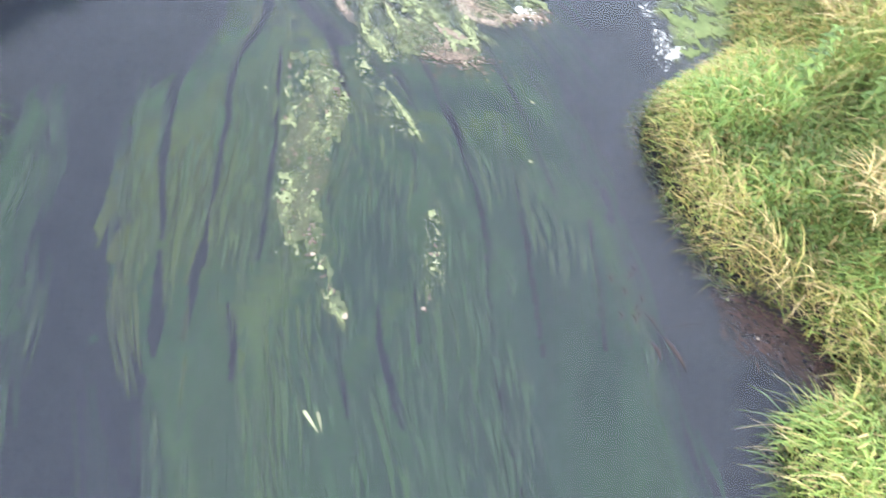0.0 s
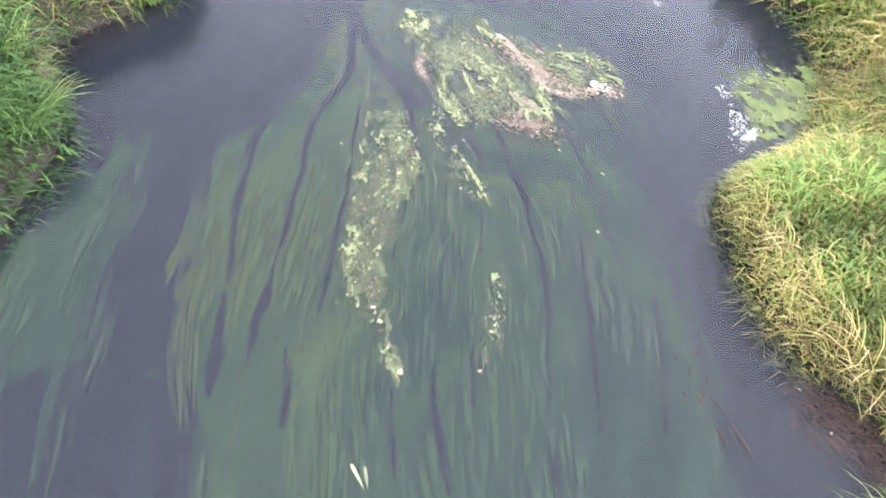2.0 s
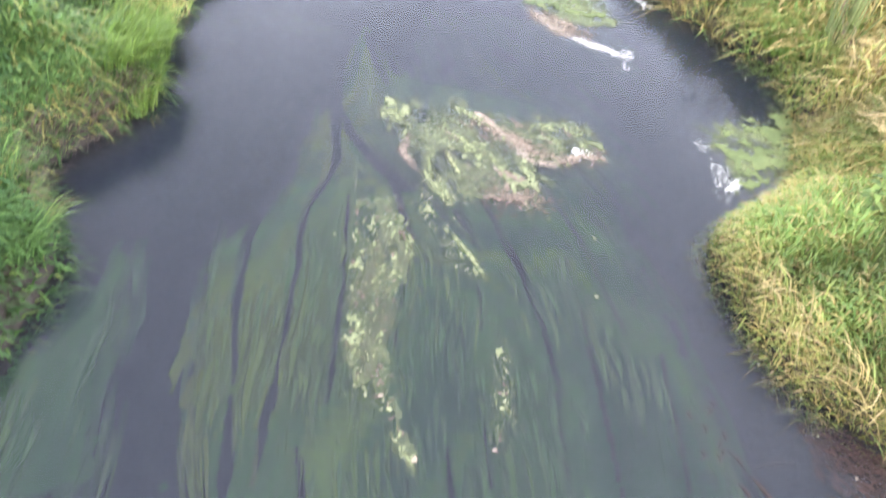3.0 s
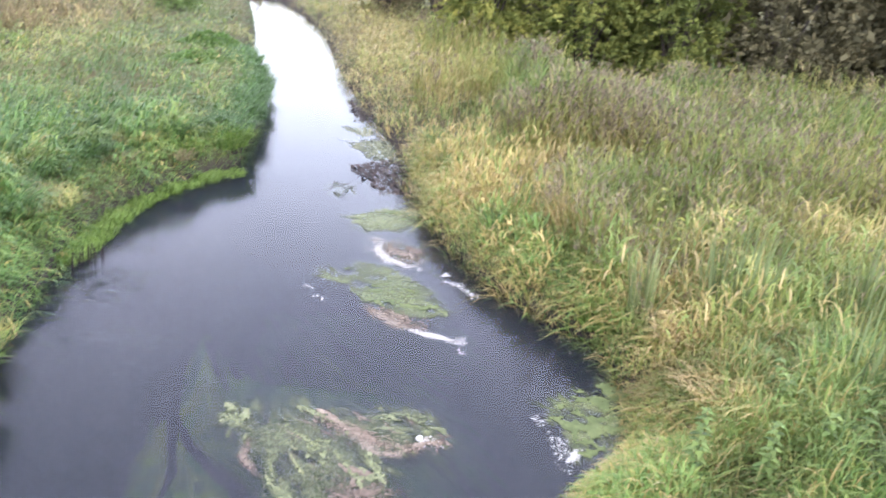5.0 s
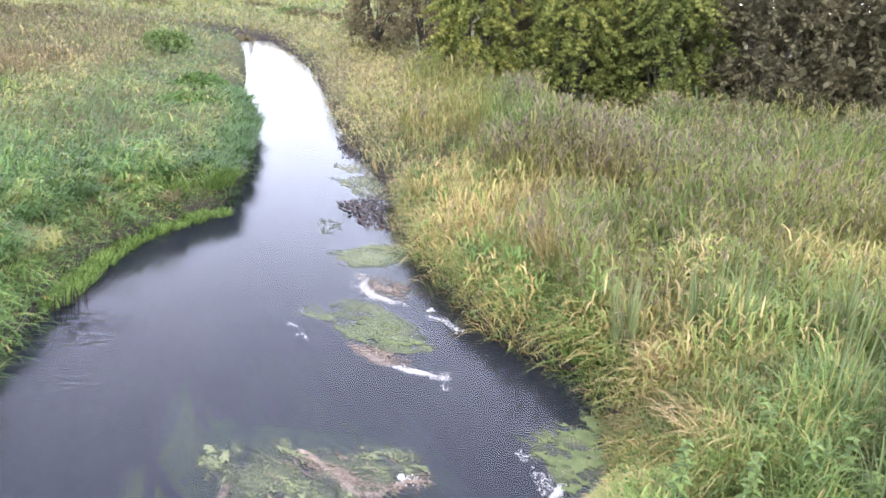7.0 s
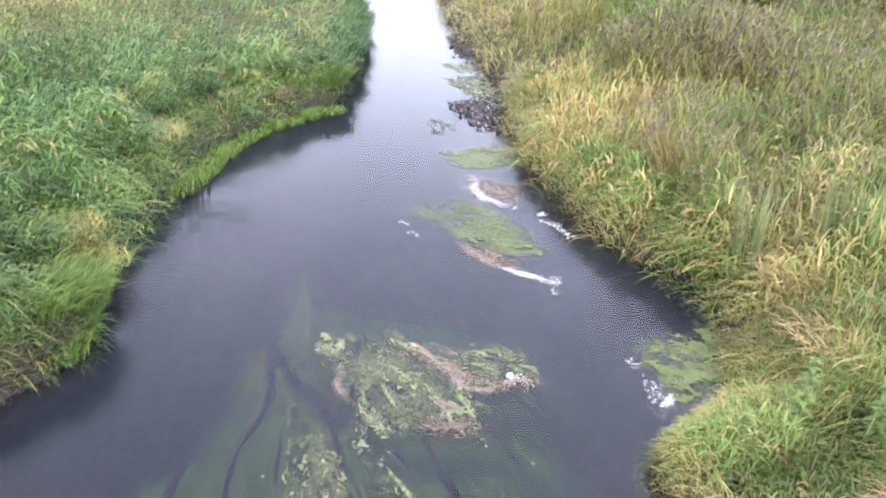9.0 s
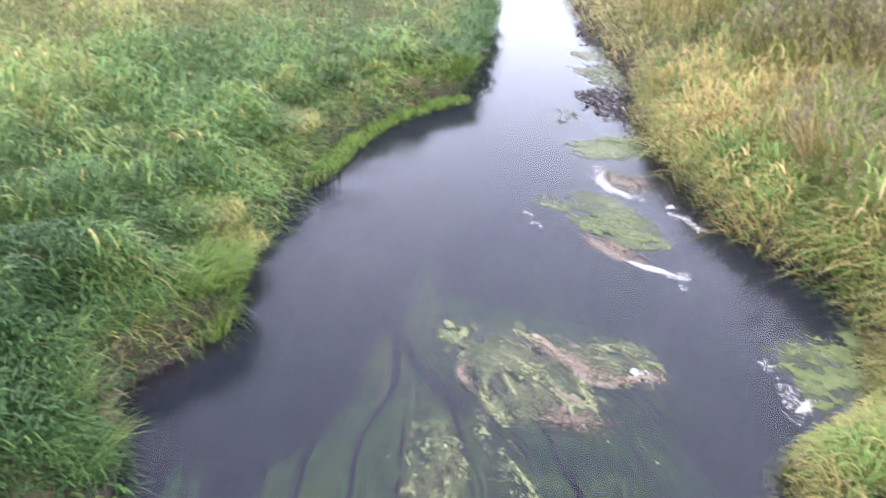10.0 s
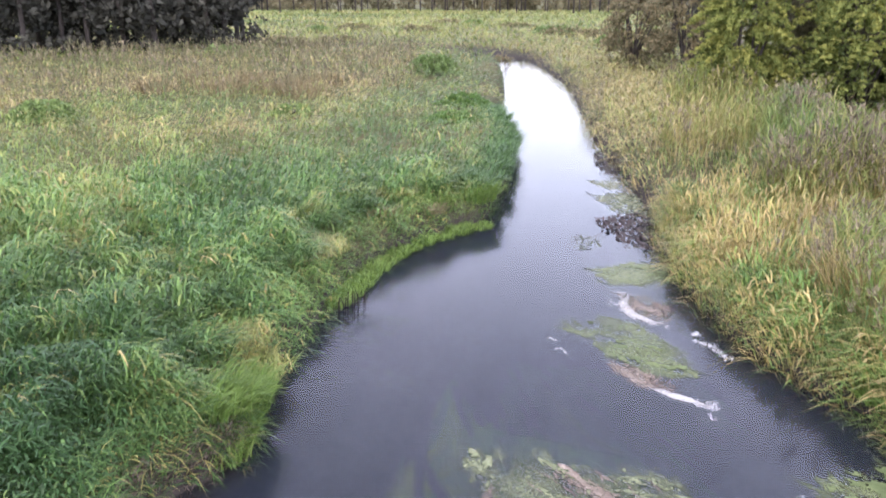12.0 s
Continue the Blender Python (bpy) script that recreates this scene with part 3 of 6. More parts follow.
hanging("hanging_grass", RIGHT, 1, 2.2, 4.35, 650, 0.72, "dry orange-straw grass hanging over the undercut bank", 0.16, 0.27)
hanging("hanging_grass", RIGHT, 1, 6.9, 14.0, 2200, 0.56, "straw and green grass hanging over the water", 0.35, 0.30)
hanging("hanging_grass", LEFT, -1, 5.5, 15.0, 1250, 0.40, "green grass hanging over the water", 0.35, 0.34)
hanging("hanging_grass", LEFT, -1, 3.95, 5.60, 650, 0.30, "brown dead grass hanging under the bank edge", 0.09, 0.20, mat_thatch)
hanging("hanging_grass", LEFT, -1, 4.0, 5.6, 620, 0.20, "green grass hanging over the water", 0.30, 0.32)


# ---- water weed under the surface ----
CHANNELS, GUIDES = [], []


def channel(line, half, end=None, close=(1, 1)):
    """A clear channel between the weed beds, running downstream; its half width at the two ends, and whether these close to a point."""
    CHANNELS.append((line, half, half if end is None else end, close))
    GUIDES.append(line)


channel([(-1.23, 7.40), (-1.24, 6.70), (-1.18, 6.20), (-1.10, 5.69)], 0.05, None, (0, 0))
channel([(-1.10, 7.41), (-0.90, 6.84), (-0.73, 6.39)], 0.055, 0.03)
channel([(-1.13, 5.82), (-1.10, 5.69), (-1.02, 5.25), (-1.06, 4.91), (-1.13, 4.66)], 0.04, 0.04, (0, 0))
channel([(-1.13, 4.66), (-1.12, 4.38), (-1.07, 4.10), (-1.06, 3.78), (-1.03, 3.48), (-1.00, 3.21), (-0.98, 3.00)], 0.032, 0.02, (0, 0))
channel([(-0.99, 3.00), (-1.00, 2.83), (-0.98, 2.60), (-0.96, 2.38)], 0.035, 0.01, (0, 1))
channel([(-1.11, 6.03), (-0.97, 5.66), (-0.78, 5.42), (-0.61, 5.20), (-0.43, 5.01)], 0.026, 0.10, (1, 0))
channel([(-0.03, 4.76), (0.08, 4.55), (0.18, 4.32)], 0.07, 0.02)
channel([(-0.53, 5.01), (-0.44, 4.75), (-0.37, 4.55), (-0.29, 4.36)], 0.035, 0.012, (0, 1))
channel([(-0.29, 4.92), (-0.15, 4.74), (-0.04, 4.56)], 0.024, 0.012, (0, 1))
channel([(-0.85, 4.81), (-0.79, 4.35), (-0.75, 3.97)], 0.012, 0.016, (1, 0))
channel([(-0.75, 3.97), (-0.72, 3.64), (-0.70, 3.38), (-0.69, 3.11), (-0.68, 2.97)], 0.026, 0.012, (0, 1))
channel([(0.13, 4.97), (0.32, 4.57), (0.44, 4.25), (0.53, 3.98), (0.61, 3.72), (0.65, 3.50)], 0.035, 0.015, (1, 0))
channel([(0.65, 3.50), (0.69, 3.23), (0.67, 2.99), (0.72, 2.70), (0.75, 2.42), (0.80, 2.13), (0.88, 1.72)], 0.012, 0.02, (0, 1))
channel([(0.55, 5.33), (0.68, 5.16), (0.79, 4.86), (0.90, 4.56), (0.99, 4.29), (1.07, 3.99), (1.16, 3.62)], 0.022, 0.010)
channel([(0.77, 4.40), (0.83, 3.99), (0.91, 3.51), (0.95, 3.21), (0.98, 2.90), (1.03, 2.48)], 0.010, 0.012)
channel([(0.17, 4.04), (0.20, 3.86), (0.21, 3.57)], 0.018, 0.008)
channel([(0.08, 3.63), (0.09, 3.43)], 0.017)
channel([(-0.35, 3.92), (-0.33, 3.67), (-0.33, 3.39)], 0.018, 0.008)
channel([(1.37, 3.58), (1.37, 3.23), (1.39, 2.85), (1.40, 2.53)], 0.012)
channel([(-1.22, 2.94), (-1.17, 2.71), (-1.14, 2.52), (-1.10, 2.29)], 0.02, 0.05)
channel([(-1.46, 4.50), (-1.46, 4.25), (-1.45, 4.05), (-1.40, 3.73), (-1.31, 3.36), (-1.22, 2.98)], 0.05, 0.02, (0, 1))
channel([(-0.78, 2.64), (-0.70, 2.38), (-0.67, 2.19)], 0.017)
channel([(-0.16, 2.53), (-0.12, 2.30), (-0.03, 2.03)], 0.016)
channel([(0.05, 2.77), (0.08, 2.48), (0.20, 2.15), (0.25, 2.02)], 0.016)
channel([(0.25, 3.13), (0.25, 2.82), (0.31, 2.53)], 0.016)
GUIDES += [[(-2.25, 4.1), (-2.05, 3.2), (-1.85, 2.2)], [(-1.66, 3.9), (-1.45, 2.8), (-1.05, 1.9)], [(1.25, 4.5), (1.55, 3.2), (1.7, 2.0)], [(-0.2, 6.2), (0.1, 5.8), (0.5, 5.4)],
           [(0.3, 6.3), (0.8, 5.9), (1.2, 5.4)], [(0.1, 9.0), (1.3, 7.4)], [(0.4, 11.5), (1.2, 10.0)], [(0.9, 16.0), (1.1, 13.0)], [(-0.5, 2.4), (-0.2, 1.2)], [(0.9, 2.2), (1.1, 1.0)]]


def in_channel(x, y, grow=1.0):
    """Whether a place lies in one of the clear channels between the weed beds."""
    hit = np.zeros(np.shape(x), bool)
    for line, h0, h1, close in CHANNELS:
        count = len(line) - 1
        for n, ((ax, ay), (bx, by)) in enumerate(zip(line, line[1:])):
            t = np.clip(((x - ax) * (bx - ax) + (y - ay) * (by - ay)) / ((bx - ax) ** 2 + (by - ay) ** 2), 0, 1)
            along_it = (n + t) / count
            half = 0.86 * (h0 + (h1 - h0) * along_it) * np.where(close[0], np.minimum(1, 0.1 + 4 * along_it), 1) * np.where(close[1], np.minimum(1, 0.1 + 4 * (1 - along_it)), 1)
            hit |= np.hypot(x - ax - t * (bx - ax), y - ay - t * (by - ay)) < grow * half
    return hit


def flow_grid():
    """The current's heading over the plan, taken from the guide lines."""
    xs, ys = np.arange(-3.2, 3.0, 0.1), np.arange(0.0, 17.0, 0.1)
    gx, gy = np.meshgrid(xs, ys)
    px, py, ux, uy = [], [], [], []
    for line in GUIDES:
        for (ax, ay), (bx, by) in zip(line, line[1:]):
            far = math.hypot(bx - ax, by - ay)
            for t in np.arange(0.05, far, 0.12) / far:
                px.append(ax + t * (bx - ax)), py.append(ay + t * (by - ay)), ux.append((bx - ax) / far), uy.append((by - ay) / far)
    px, py, ux, uy = (np.array(v) for v in (px, py, ux, uy))
    w = 1 / ((gx[..., None] - px) ** 2 + (gy[..., None] - py) ** 2 + 0.02) ** 1.5
    dx, dy = (w * ux).sum(-1), (w * uy).sum(-1)
    size = np.hypot(dx, dy)
    return xs, ys, dx / size, dy / size


FLOW = flow_grid()


def current(x, y):
    xs, ys, dx, dy = FLOW
    i = np.clip(((x - xs[0]) / 0.1).round().astype(int), 0, len(xs) - 1)
    j = np.clip(((y - ys[0]) / 0.1).round().astype(int), 0, len(ys) - 1)
    return dx[j, i], dy[j, i]


def inside(poly, x, y):
    hit = np.zeros(np.shape(x), bool)
    for (ax, ay), (bx, by) in zip(poly, poly[1:] + poly[:1]):
        cross = (ay > y) != (by > y)
        hit ^= cross & (x < (bx - ax) * (y - ay) / (by - ay + 1e-12) + ax)
    return hit


def strands(root, length, width, tone, depth, label):
    """Long wavy ribbons of weed combed by the current."""
    n, k = len(root), 9
    px, py = np.zeros((n, k)), np.zeros((n, k))
    px[:, 0], py[:, 0] = root.T
    for i in range(1, k):
        dx, dy = current(px[:, i - 1], py[:, i - 1])
        px[:, i], py[:, i] = px[:, i - 1] + dx * length / (k - 1), py[:, i - 1] + dy * length / (k - 1)
    s = np.linspace(0, 1, k)
    sway = rng.uniform(0, 6.3, (n, 1))
    px = px + 0.07 * (vnoise(px * 1.4, py, 0.45, 21) - vnoise(px[:, :1] * 1.4, py[:, :1], 0.45, 21)) + 0.012 * np.sin(6 * s + sway) * s
    pz = depth[:, None] - 0.05 * (1 - s) + 0.012 * np.sin(5 * s + sway)
    half = 0.5 * width[:, None] * np.sin(np.pi * (0.10 + 0.86 * s)) 
    free = ~in_channel(px, py, 0.4).any(1)
    px, py, pz, half, tone, n = px[free], py[free], pz[free], half[free], tone[free], int(free.sum())
    tilt = rng.uniform(-0.6, 0.6, n)[:, None]
    a = np.stack([px - half, py, pz - half * tilt], -1)
    b = np.stack([px + half, py, pz + half * tilt], -1)
    verts = np.stack([a, b], 2).reshape(-1, 3)
    q = np.arange(k - 1)[:, None] * 2 + np.array([0, 1, 3, 2])
    loops = (np.arange(n)[:, None] * 2 * k + q.reshape(-1)).reshape(-1)
    me = mesh_data("water_weed", verts, loops, np.full(n * (k - 1), 4),
                   {"tone": np.repeat(np.clip(tone, 0, 1), 2 * k), "vary": np.repeat(rng.uniform(0, 1, n), 2 * k)}, True)
    return put("water_weed", me, mat_weed, label=label, category="water weed", kind="stuff")


def lanes(x, y):
    """Two noises drawn out along the current: narrow tresses and broad bands."""
    dx, dy = current(x, y)
    lane = x - y * dx / np.minimum(dy, -0.3)
    return vnoise(lane * 6.0, y * 0.7, 1.0, 47), vnoise(lane * 2.2, y * 0.8, 1.0, 48)


def bed_tone(x, y):
    """From olive weed on one side of the stream to bluish green on the other."""
    lane = x + 0.14 * (y - 3.0)
    return np.interp(lane, [-2.4, -1.9, -1.5, -1.1, -0.7, -0.25, 0.25, 0.8, 1.4], [0.32, 0.38, 0.56, 0.54, 0.48, 0.38, 0.32, 0.30, 0.28])


def rim(poly, x, y):
    """Distance from the outline of a patch."""
    near = np.full(np.shape(x), 9.0)
    for (ax, ay), (bx, by) in zip(poly, poly[1:] + poly[:1]):
        t = np.clip(((x - ax) * (bx - ax) + (y - ay) * (by - ay)) / ((bx - ax) ** 2 + (by - ay) ** 2), 0, 1)
        near = np.minimum(near, np.hypot(x - ax - t * (bx - ax), y - ay - t * (by - ay)))
    return near


def weed_felt(poly, depth, label, step=0.014, sink=0.05):
    """The dense felt of a weed bed below its loose tresses: an uneven sheet that sinks towards ragged edges, open along the channels."""
    px, py = np.array(poly).T
    xs, ys = np.arange(px.min() - 0.1, px.max() + 0.1, step), np.arange(py.min() - 0.25, py.max() + 0.1, step * 1.6)
    gx, gy = np.meshgrid(xs, ys)
    edge = 0.16 * (vnoise(gx * 3.0, gy, 0.30, 81) - 0.5) + 0.06 * (vnoise(gx * 3.0, gy, 0.10, 82) - 0.5)
    comb, broad = lanes(gx, gy)
    dx, dy = current(gx, gy)
    lane = gx - gy * dx / np.minimum(dy, -0.3)
    tress = 0.30 * comb + 0.45 * vnoise(lane * 21, gy * 1.6, 1.0, 84) + 0.25 * vnoise(lane * 9, gy * 1.1, 1.0, 85)
    on = inside(poly, gx + edge, gy + 2.0 * edge) & ~in_channel(gx + 0.10 * edge, gy)
    far_side = 0.012 * smooth(0.7, 1.4, gx + 0.14 * (gy - 3)) + 0.04 * smooth(4.6, 5.4, gy)
    gz = depth - far_side - 0.008 * vnoise(gx * 3, gy, 0.16, 83) - 0.016 * (0.8 - comb) - sink * smooth(0.16, 0.0, rim(poly, gx, gy))
    n = np.arange(gx.size).reshape(gx.shape)
    full = on[:-1, :-1] & on[:-1, 1:] & on[1:, 1:] & on[1:, :-1]
    quads = np.stack([n[:-1, :-1], n[:-1, 1:], n[1:, 1:], n[1:, :-1]], -1)[full]
    used, loops = np.unique(quads.reshape(-1), return_inverse=True)
    verts = np.stack([gx, gy, gz], -1).reshape(-1, 3)[used]
    shade = bed_tone(gx, gy) + 0.40 * (comb - 0.6) + 0.45 * (broad - 0.5)
    me = mesh_data("weed_felt", verts, loops.reshape(-1), np.full(len(quads), 4), {"tone": np.clip(shade.reshape(-1)[used], 0, 1), "vary": tress.reshape(-1)[used]}, True)
    return put("weed_felt", me, mat_felt, label=label, category="water weed", kind="stuff")


def weed_bed(poly, per_area, depth=-0.04, length=(0.35, 0.95), width=(0.010, 0.030), drop=0.06, gap=0.30, sink=0.05, label="green water weed streaming under the surface"):
    """Tresses of weed rooted all over a patch of the bed, lying deeper towards its edge."""
    px, py = np.array(poly).T
    count = int(per_area * (px.max() - px.min()) * (py.max() - py.min()))
    x, y = rng.uniform(px.min(), px.max(), count), rng.uniform(py.min(), py.max(), count)
    keep = inside(poly, x + rng.normal(0, 0.03, count), y - 0.10 + rng.normal(0, 0.10, count))
    x, y = x[keep], y[keep]
    comb, broad = lanes(x, y)
    keep = (comb > gap) & ~in_channel(x, y, 0.9)
    x, y, comb, broad = x[keep], y[keep], comb[keep], broad[keep]
    n = len(x)
    shade = bed_tone(x, y) + 0.02 + 0.30 * (comb - 0.6) + 0.40 * (broad - 0.5) + rng.normal(0, 0.05, n)
    sunk = depth - rng.uniform(0, drop, n) - 0.05 * (0.8 - comb) - 0.012 * smooth(0.7, 1.4, x + 0.14 * (y - 3)) - 0.05 * smooth(4.6, 5.4, y) - sink * smooth(0.16, 0.0, rim(poly, x, y))
    return strands(np.stack([x, y], -1), rng.uniform(*length, n), rng.uniform(*width, n), shade, sunk, label)


FAR_LEFT = [(-2.30, 4.21), (-2.12, 3.91), (-2.11, 3.58), (-2.02, 3.26), (-1.92, 2.93), (-1.85, 2.62), (-1.77, 2.31), (-1.95, 2.18), (-2.44, 2.02), (-2.95, 2.94), (-2.48, 3.18), (-2.38, 3.56), (-2.37, 3.95)]
FAN = [(-1.18, 7.46), (-1.20, 7.03), (-1.18, 6.50), (-1.20, 6.08), (-1.32, 5.85), (-1.36, 5.46), (-1.33, 5.09), (-1.40, 4.57), (-1.48, 4.48), (-1.61, 4.28), (-1.74, 4.08), (-1.73, 3.86), (-1.61, 3.48),
       (-1.55, 3.16), (-1.50, 2.79), (-1.40, 2.50), (-1.27, 2.26), (-1.11, 1.99), (-0.81, 1.21), (2.03, 1.21), (1.78, 2.33), (1.69, 3.13), (1.55, 3.80), (1.30, 4.53), (1.03, 5.06), (1.18, 5.52),
       (1.13, 6.08), (0.77, 6.44), (-0.24, 6.64), (-0.66, 6.70), (-0.90, 7.05)]
RIDGE = [(-1.47, 2.33), (-1.38, 1.97), (-1.12, 1.41), (-0.96, 1.41), (-1.24, 1.98), (-1.38, 2.31)]
FELT, DIM = "dense felt of green water weed below the surface", "dim water weed deep in the stream"
weed_felt(FAN, -0.078, FELT)
weed_bed(FAN, 380, -0.045, width=(0.012, 0.045), label="olive and green water weed combed downstream between dark channels")
weed_felt(FAR_LEFT, -0.078, FELT)
weed_bed(FAR_LEFT, 350, -0.045, width=(0.012, 0.045))
weed_bed(RIDGE, 900, -0.10, label=DIM)
for poly in ([(0.25, 9.4), (0.9, 9.4), (1.55, 7.5), (0.9, 7.3)], [(0.4, 12.0), (1.2, 12.0), (1.5, 9.8), (0.6, 9.6)], [(0.65, 16.5), (1.2, 16.0), (1.35, 12.0), (0.7, 12.2)], [(-0.6, 8.3), (0.8, 8.3), (1.0, 6.2), (-0.6, 6.4)]):
    weed_bed(poly, 400, -0.10, width=(0.02, 0.05), label=DIM)


# ---- floating mats, foam, leaves ----
def over(poly, count, grow=0.06):
    px, py = np.array(poly).T
    x, y = rng.uniform(px.min(), px.max(), count * 4), rng.uniform(py.min(), py.max(), count * 4)
    keep = inside(poly, x + rng.normal(0, grow, len(x)), y + rng.normal(0, grow, len(x)))
    return x[keep][:count], y[keep][:count]


def along(line, count, spread):
    pts = np.array(line)
    run = np.r_[0, np.cumsum(np.hypot(*np.diff(pts, axis=0).T))]
    t = rng.uniform(0, run[-1], count)
    return np.interp(t, run, pts[:, 0]) + rng.normal(0, spread, count), np.interp(t, run, pts[:, 1]) + rng.normal(0, spread, count)


def flakes(name, x, y, z, size, tone, mat, parent=None, label=""):
    """Small ragged five-sided scraps lying on the water."""
    n = len(x)
    a = rng.uniform(0, 2 * np.pi, n)[:, None] + np.arange(5) * 2 * np.pi / 5
    rad = size[:, None] * rng.uniform(0.35, 1.0, (n, 5))
    tip = rng.normal(0, 0.22, (n, 2))
    dx, dy = rad * np.cos(a) * 0.7, rad * np.sin(a) * 1.5
    dx = dx - 0.35 * dy * rng.uniform(-0.6, 1.4, (n, 1))
    dz = dx * tip[:, :1] + dy * tip[:, 1:]
    verts = np.stack([x[:, None] + dx, y[:, None] + dy, z[:, None] + dz + 0.2 * size[:, None]], -1).reshape(-1, 3)
    me = mesh_data(name, verts, np.arange(n * 5), np.full(n, 5), {"tone": np.repeat(np.clip(tone, 0, 1), 5), "vary": np.repeat(rng.uniform(0, 1, n), 5)})
    return put(name, me, mat, parent, label=label, kind="stuff")


def films(name, x, y, long, wide, heading, tone, parent, label="", mat=None):
    """Flat ragged patches of algae lying on the water, drawn out along the current."""
    n, k = len(x), 18
    a = np.arange(k) * 2 * np.pi / k
    ph = rng.uniform(0, 6.3, (n, 4))
    rad = 1 + 0.22 * np.sin(2 * a + ph[:, :1]) + 0.20 * np.sin(3 * a + ph[:, 1:2]) + 0.14 * np.sin(5 * a + ph[:, 2:3]) + rng.normal(0, 0.12, (n, k))
    u, v = long[:, None] * rad * np.cos(a), wide[:, None] * rad * np.sin(a)
    c, s = np.cos(heading)[:, None], np.sin(heading)[:, None]
    px, py = x[:, None] + u * c - v * s, y[:, None] + u * s + v * c
    pz = np.full((n, k), -0.002) + rng.uniform(-0.002, 0.002, (n, k))
    rim = np.stack([px, py, pz], -1)
    mid = np.stack([x, y, np.full(n, 0.006)], -1)[:, None]
    verts = np.concatenate([rim, mid], 1).reshape(-1, 3)
    i = np.arange(k)
    loops = (np.arange(n)[:, None] * (k + 1) + np.stack([i, (i + 1) % k, np.full(k, k)], -1).reshape(-1)).reshape(-1)
    me = mesh_data(name, verts, loops, np.full(n * k, 3), {"tone": np.repeat(np.clip(tone, 0, 1), k + 1), "vary": np.repeat(rng.uniform(0, 1, n), k + 1), "thick": np.tile(np.r_[np.zeros(k), 1.0], n)}, True)
    return put(name, me, mat or mat_film, parent, label=label, kind="stuff")


def fibres(name, x, y, z, length, width, heading, tone, mat, parent=None, label="", bend=0.6, rise=0.12):
    n = len(x)
    me = blades(name, np.stack([x, y, np.broadcast_to(z, n)], -1), length, width, heading, np.full(n, bend), tone, rng.uniform(0, 1, n), rise)
    return put(name, me, mat, parent, label=label, kind="stuff" if n > 3 else "")


def domes(name, x, y, size, parent=None, label="", mat=None):
    """Froth: flattened domes, six sides and a top each."""
    keep = vnoise(x, y, 0.10, 51) + rng.uniform(-0.15, 0.15, len(x)) > 0.42
    keep[:4] = True
    x, y, size = x[keep] + rng.normal(0, 0.012, keep.sum()), y[keep] + rng.normal(0, 0.012, keep.sum()), size[keep]
    x, y, size = np.repeat(x, 3), np.repeat(y, 3), np.repeat(size, 3) * 0.6
    x, y, size = x + rng.normal(0, 0.014, len(x)), y + rng.normal(0, 0.014, len(x)), size * rng.uniform(0.4, 1.1, len(x))
    n = len(x)
    a = np.arange(6) * np.pi / 3 + rng.uniform(0, 1, n)[:, None]
    jit = size[:, None] * rng.uniform(0.7, 1.2, (n, 6))
    ring = np.stack([x[:, None] + jit * np.cos(a), y[:, None] + jit * np.sin(a), np.full((n, 6), -0.002)], -1)
    mid = np.stack([x[:, None] + 0.6 * jit * np.cos(a), y[:, None] + 0.6 * jit * np.sin(a), np.repeat(0.45 * size[:, None], 6, 1)], -1)
    top = np.stack([x, y, 0.6 * size], -1)[:, None]
    verts = np.concatenate([ring, mid, top], 1).reshape(-1, 3)
    i = np.arange(6)
    quads = np.stack([i, (i + 1) % 6, 6 + (i + 1) % 6, 6 + i], -1).reshape(-1)
    tris = np.stack([6 + i, 6 + (i + 1) % 6, np.full(6, 12)], -1).reshape(-1)
    loops = (np.arange(n)[:, None] * 13 + np.r_[quads, tris]).reshape(-1)
    me = mesh_data(name, verts, loops, np.tile([4] * 6 + [3] * 6, n), shade_smooth=True)
    return put(name, me, mat or mat_foam, parent, label=label, kind="stuff")


